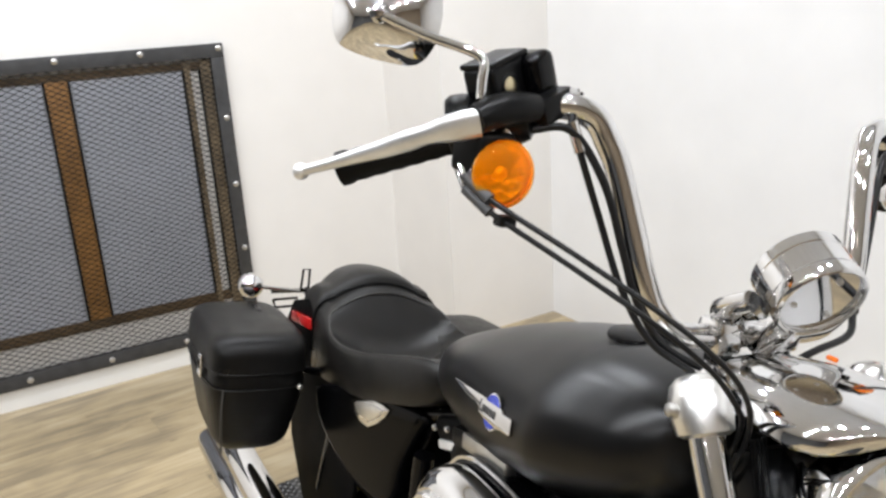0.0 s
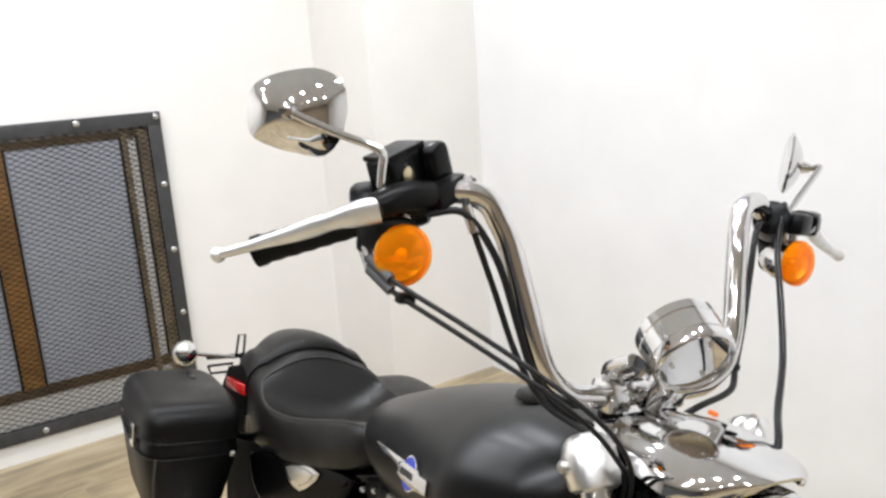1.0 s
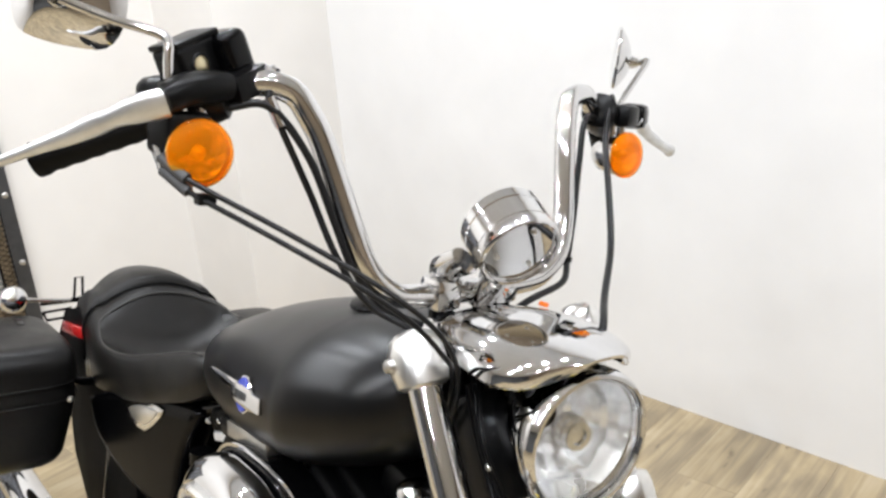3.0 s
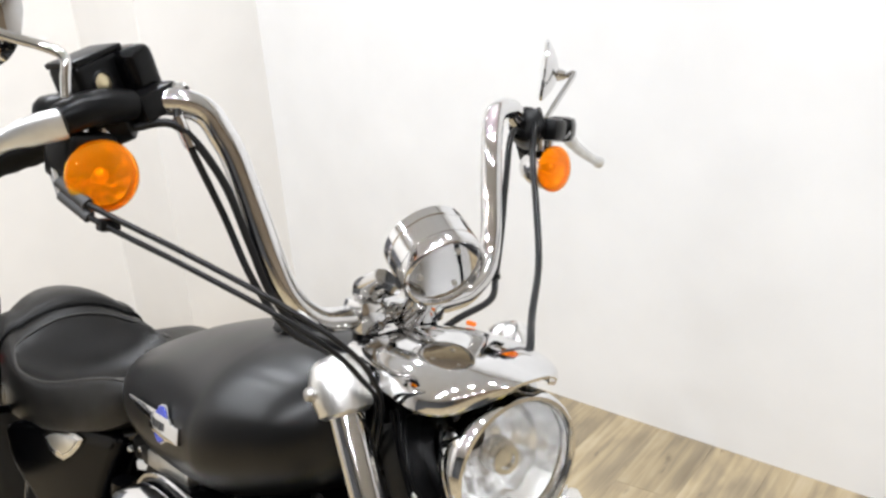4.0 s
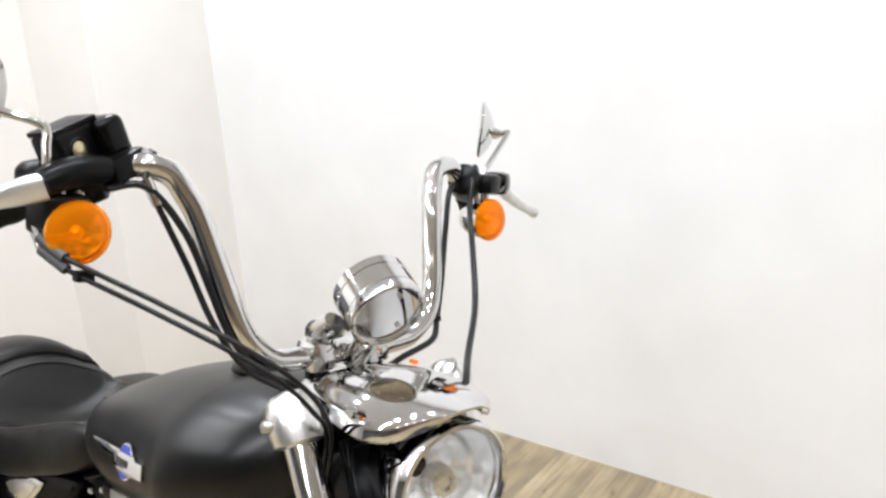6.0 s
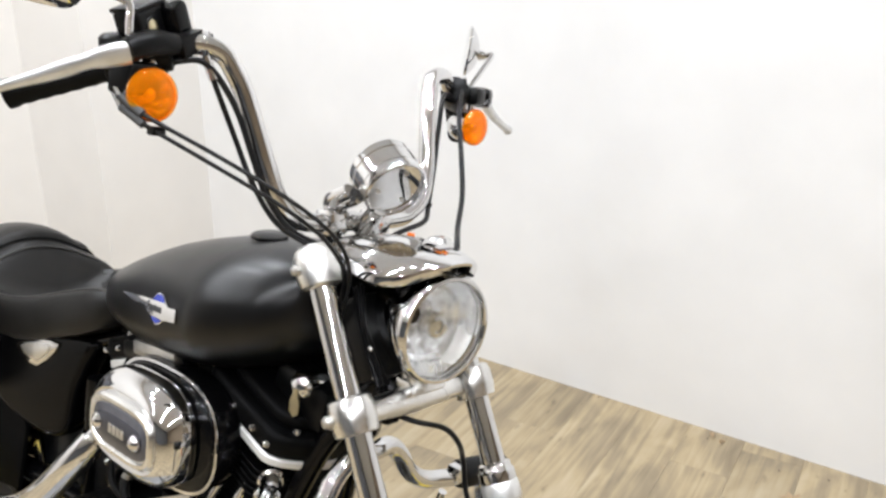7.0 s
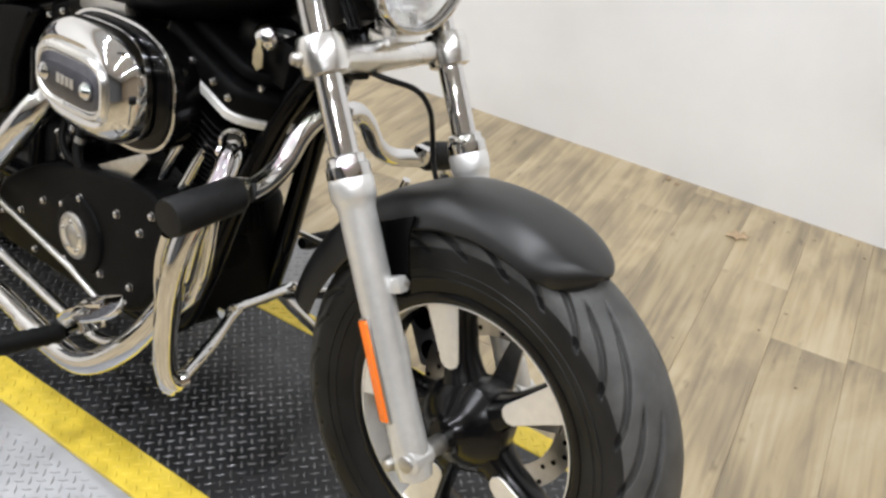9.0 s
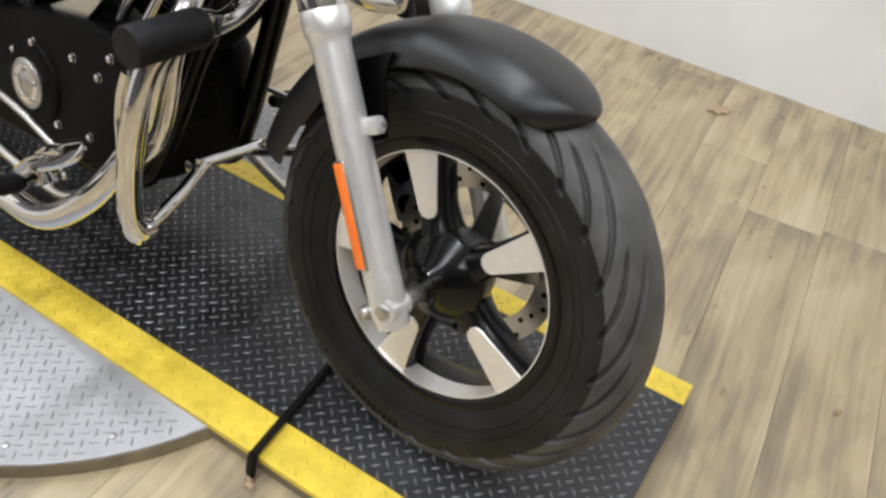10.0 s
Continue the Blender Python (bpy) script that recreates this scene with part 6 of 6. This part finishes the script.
def foot_controls():
    part("brake_rod", sweep([(-1.06, -0.235, 0.345), (-0.70, -0.245, 0.312), (-0.585, -0.250, 0.292)], 0.0055, 10), M_STEEL, bike, "steel brake rod")
    pedal = part("brake_pedal", sweep(spline([(-0.690, -0.262, 0.222), (-0.640, -0.272, 0.262), (-0.575, -0.278, 0.305), (-0.530, -0.280, 0.328)], 5), 0.0095, 12, None, 1.4), M_CHROME, bike, "chrome brake pedal")
    turn = basis((0.83, 0.0, 0.55), (-0.30, -0.60, 0.60))
    part("pedal_pad", rounded(oval(0.070, 0.025, 28, 2.8), 0.010, (-0.545, -0.283, 0.318), turn, 0.004, 2), M_CHROME, pedal, "chrome pedal pad")
    peg = part("footpeg", sweep([(-0.640, -0.275, 0.235), (-0.628, -0.300, 0.240)], 0.012, 12), M_CHROME, bike, "black rubber footpeg on a chrome arm")
    part("peg_rubber", lathe([(0, 0.014)] + [(0.004 + 0.008 * k, 0.0175 if k % 2 else 0.0155) for k in range(14)] + [(0.118, 0.013)], (-0.628, -0.300, 0.240), (-0.06, -1, 0.05), 18), M_RUBBER, peg, "ribbed rubber sleeve")
    part("peg_bracket", block((0.05, 0.05, 0.04), (-0.655, -0.245, 0.232), basis((1, 0, 0.5), (-0.5, 0, 1)), 0.008), M_CHROME, bike)
    # side stand on the left
    stand = part("side_stand", sweep(spline([(-0.60, 0.12, 0.235), (-0.57, 0.17, 0.17), (-0.54, 0.228, 0.105), (-0.53, 0.248, 0.076)], 5), 0.011, 12), M_CHROME, bike, "chrome side stand resting on the plate")
    part("stand_foot", block((0.055, 0.035, 0.012), (-0.525, 0.255, 0.0590), basis((1, 0.3, 0), (0, 0.199, 1)), 0.004), M_CHROME, stand)
    part("shift_rod", sweep([(-0.95, 0.19, 0.30), (-0.50, 0.20, 0.33)], 0.006, 10), M_STEEL, bike)
    part("left_peg", lathe([(0, 0.012), (0.02, 0.0165), (0.12, 0.0165), (0.125, 0.0)], (-0.60, 0.20, 0.30), (0, 1, -0.05), 16), M_RUBBER, bike, "black rubber footpeg")


foot_controls()


# ---- the platform under the motorcycle ----
PLATE_TURN = radians(5.7)
PLATE = Matrix.Translation((0.326, 0.428, 0)) @ Matrix.Rotation(PLATE_TURN, 4, "Z")  # at the front corner, x forward along the plank


def treads(x0, x1, y0, y1, z, keep=None, pitch=0.027, size=(0.0100, 0.0029, 0.0016), turn=0.0):
    """Raised lozenges in alternating directions."""
    verts, faces = [], []
    row = 0
    y = y0 + pitch / 4
    while y < y1 - 0.006:
        x = x0 + pitch / 4 + (pitch / 2 if row % 2 else 0)
        while x < x1 - 0.006:
            if keep is None or keep(x, y):
                a = radians(45 if row % 2 else -45) + turn
                c, s = math.cos(a), math.sin(a)
                L, W, H = size
                base = len(verts)
                for u, v, h in ((-L, 0, 0), (0, -W, 0), (L, 0, 0), (0, W, 0), (-0.6 * L, 0, H), (0, -0.4 * W, H), (0.6 * L, 0, H), (0, 0.4 * W, H)):
                    verts.append((x + c * u - s * v, y + s * u + c * v, z + h))
                faces += [tuple(base + k for k in f) for f in ((0, 1, 5, 4), (1, 2, 6, 5), (2, 3, 7, 6), (3, 0, 4, 7), (4, 5, 6, 7))]
            x += pitch
        y += pitch / 2
        row += 1
    return verts, faces


def tread_part(name, data, material, parent):
    me = bpy.data.meshes.new(name)
    me.from_pydata(data[0], [], data[1])
    me.materials.append(material)
    ob = new(name, me)
    ob.parent = parent
    return tagged(ob, "", "", "", "stuff")


def platform():
    length, width, top = 2.45, 0.590, 0.044
    band, near = 0.058, 0.079
    p = thing("platform", "black tread plate platform with yellow edge bands on the floor", "platform", "", PLATE)
    part("deck", block((length, width - band - near, 0.014), (-length / 2, (-width + near - band) / 2, top - 0.007), None, 0.0015, 1), M_PLATE, p, "black diamond tread plate", smooth=False)
    for y, w in ((-band / 2, band), (-width + near / 2, near)):
        part("edge_band", block((length, w - 0.0005, 0.014), (-length / 2, y, top - 0.007), None, 0.0015, 1), M_YELLOW, p, "worn yellow painted edge", smooth=False)
    part("skirt", block((length - 0.01, width - 0.01, top - 0.015), (-length / 2, -width / 2, (top - 0.015) / 2 + 0.0005)), M_EDGE, p, "", smooth=False)
    tread_part("deck_treads", treads(-length + 0.01, -0.008, -width + near, -band, top), M_TREAD, p)
    tread_part("band_treads", treads(-length + 0.01, -0.008, -band, -0.006, top), M_YELLOW, p)
    tread_part("band_treads", treads(-length + 0.01, -0.008, -width + 0.006, -width + near, top), M_YELLOW, p)
    return p


platform()


def turntable():
    """The round aluminium plate beside the platform."""
    r, top = 0.59, 0.034
    c = Vector((-0.81, -0.035, 0))
    inv = PLATE.inverted()
    t = thing("turntable", "round aluminium tread plate turntable beside the platform", "turntable", "", Matrix.Translation(c))
    part("disc", lathe([(0, r), (top - 0.002, r), (top, r - 0.003), (top, 0.0)], (0, 0, 0), (0, 0, 1), 96), M_SILVER, t, "aluminium tread disc")

    part("rim_band", lathe([(0, r + 0.0015), (top - 0.005, r + 0.0015), (top - 0.004, r + 0.0005)], (0, 0, 0), (0, 0, 1), 96, caps=False), M_EDGE, t, "scuffed brown edge of the disc")

    def keep(x, y):
        if x * x + y * y > (r - 0.012) ** 2:
            return False
        return not -0.61 < (inv @ (c + Vector((x, y, 0)))).y < 0.015

    tread_part("disc_treads", treads(-r, r, -r, r, top, keep), M_SILVER, t)
    for k in range(22):
        a = 2 * math.pi * k / 22
        part("rivet", lathe([(0, 0.006), (0.002, 0.0055), (0.003, 0.0)], ((r - 0.035) * math.cos(a), (r - 0.035) * math.sin(a), top), (0, 0, 1), 10), M_STEEL, t, "", True)


turntable()

# strap lying over the platform edge, scraps on the floor
strap = part("strap", sweep(spline([(-0.205, 0.09, 0.0505), (-0.191, 0.019, 0.051), (-0.169, -0.095, 0.0505), (-0.148, -0.202, 0.050), (-0.145, -0.217, 0.044), (-0.144, -0.226, 0.010)], 5), 0.0125, 8, None, 0.5), M_RUBBER, None, "flat black strap lying across the platform edge")
tagged(strap, "", "strap")


def leaf(at, turn, size):
    pts = [(0.5, 0.0), (0.28, 0.10), (0.30, 0.26), (0.08, 0.14), (-0.05, 0.34), (-0.16, 0.12), (-0.40, 0.20), (-0.30, 0.02), (-0.5, -0.06), (-0.22, -0.12), (-0.10, -0.30), (0.05, -0.12), (0.26, -0.22), (0.24, -0.05)]
    bm = bmesh.new()
    rng = random.Random(7)
    top = [bm.verts.new((x * size, y * size, 0.004 + 0.010 * rng.random())) for x, y in pts]
    mid = bm.verts.new((0, 0, 0.012))
    for k in range(len(top)):
        bm.faces.new((top[k], top[(k + 1) % len(top)], mid))
    got = bmesh.ops.extrude_face_region(bm, geom=list(bm.faces))
    bmesh.ops.translate(bm, vec=(0, 0, 0.0012), verts=[g for g in got["geom"] if isinstance(g, bmesh.types.BMVert)])
    ob = part("dry_leaf", bm, shader("dry_leaf", (0.42, 0.30, 0.18), 0.7, 0, 0.2, 60), None, "small curled dry tan leaf on the floor", smooth=False)
    ob.matrix_world = Matrix.Translation(at) @ Matrix.Rotation(turn, 4, "Z")
    return tagged(ob, "", "leaf")


leaf((-0.081, 1.512, 0), 0.6, 0.085)
leaf((-0.40, 1.690, 0), 2.0, 0.030)
leaf((-0.36, 1.672, 0), 4.0, 0.022)
leaf((0.560, 0.600, 0), 1.0, 0.020)
leaf((-0.132, -0.238, 0), 2.6, 0.030)


def floor_scraps():
    """Tiny chips and crumbs scattered along the wall and over the open floor."""
    rng = random.Random(11)
    verts, faces = [], []
    for k in range(46):
        x = rng.uniform(-0.9, 1.4)
        y = wall_b_y(x) - (rng.uniform(0.01, 0.12) if k % 3 else rng.uniform(0.1, 1.1))
        r, a, base = rng.uniform(0.002, 0.0055), rng.uniform(0, 6.28), len(verts)
        for j in range(5):
            b = a + 2 * math.pi * j / 5
            q = r * rng.uniform(0.5, 1.3)
            verts.append((x + q * math.cos(b), y + 0.7 * q * math.sin(b), 0.0004))
        verts.append((x, y, 0.0022))
        faces += [(base + j, base + (j + 1) % 5, base + 5) for j in range(5)]
    me = bpy.data.meshes.new("floor_scraps")
    me.from_pydata(verts, [], faces)
    me.materials.append(shader("dark_crumbs", (0.10, 0.07, 0.045), 0.8, 0, 0.4, 200))
    tagged(new("floor_scraps", me), "small dark crumbs and chips lying on the floor", "debris", "", "stuff")


floor_scraps()

floor_planks()
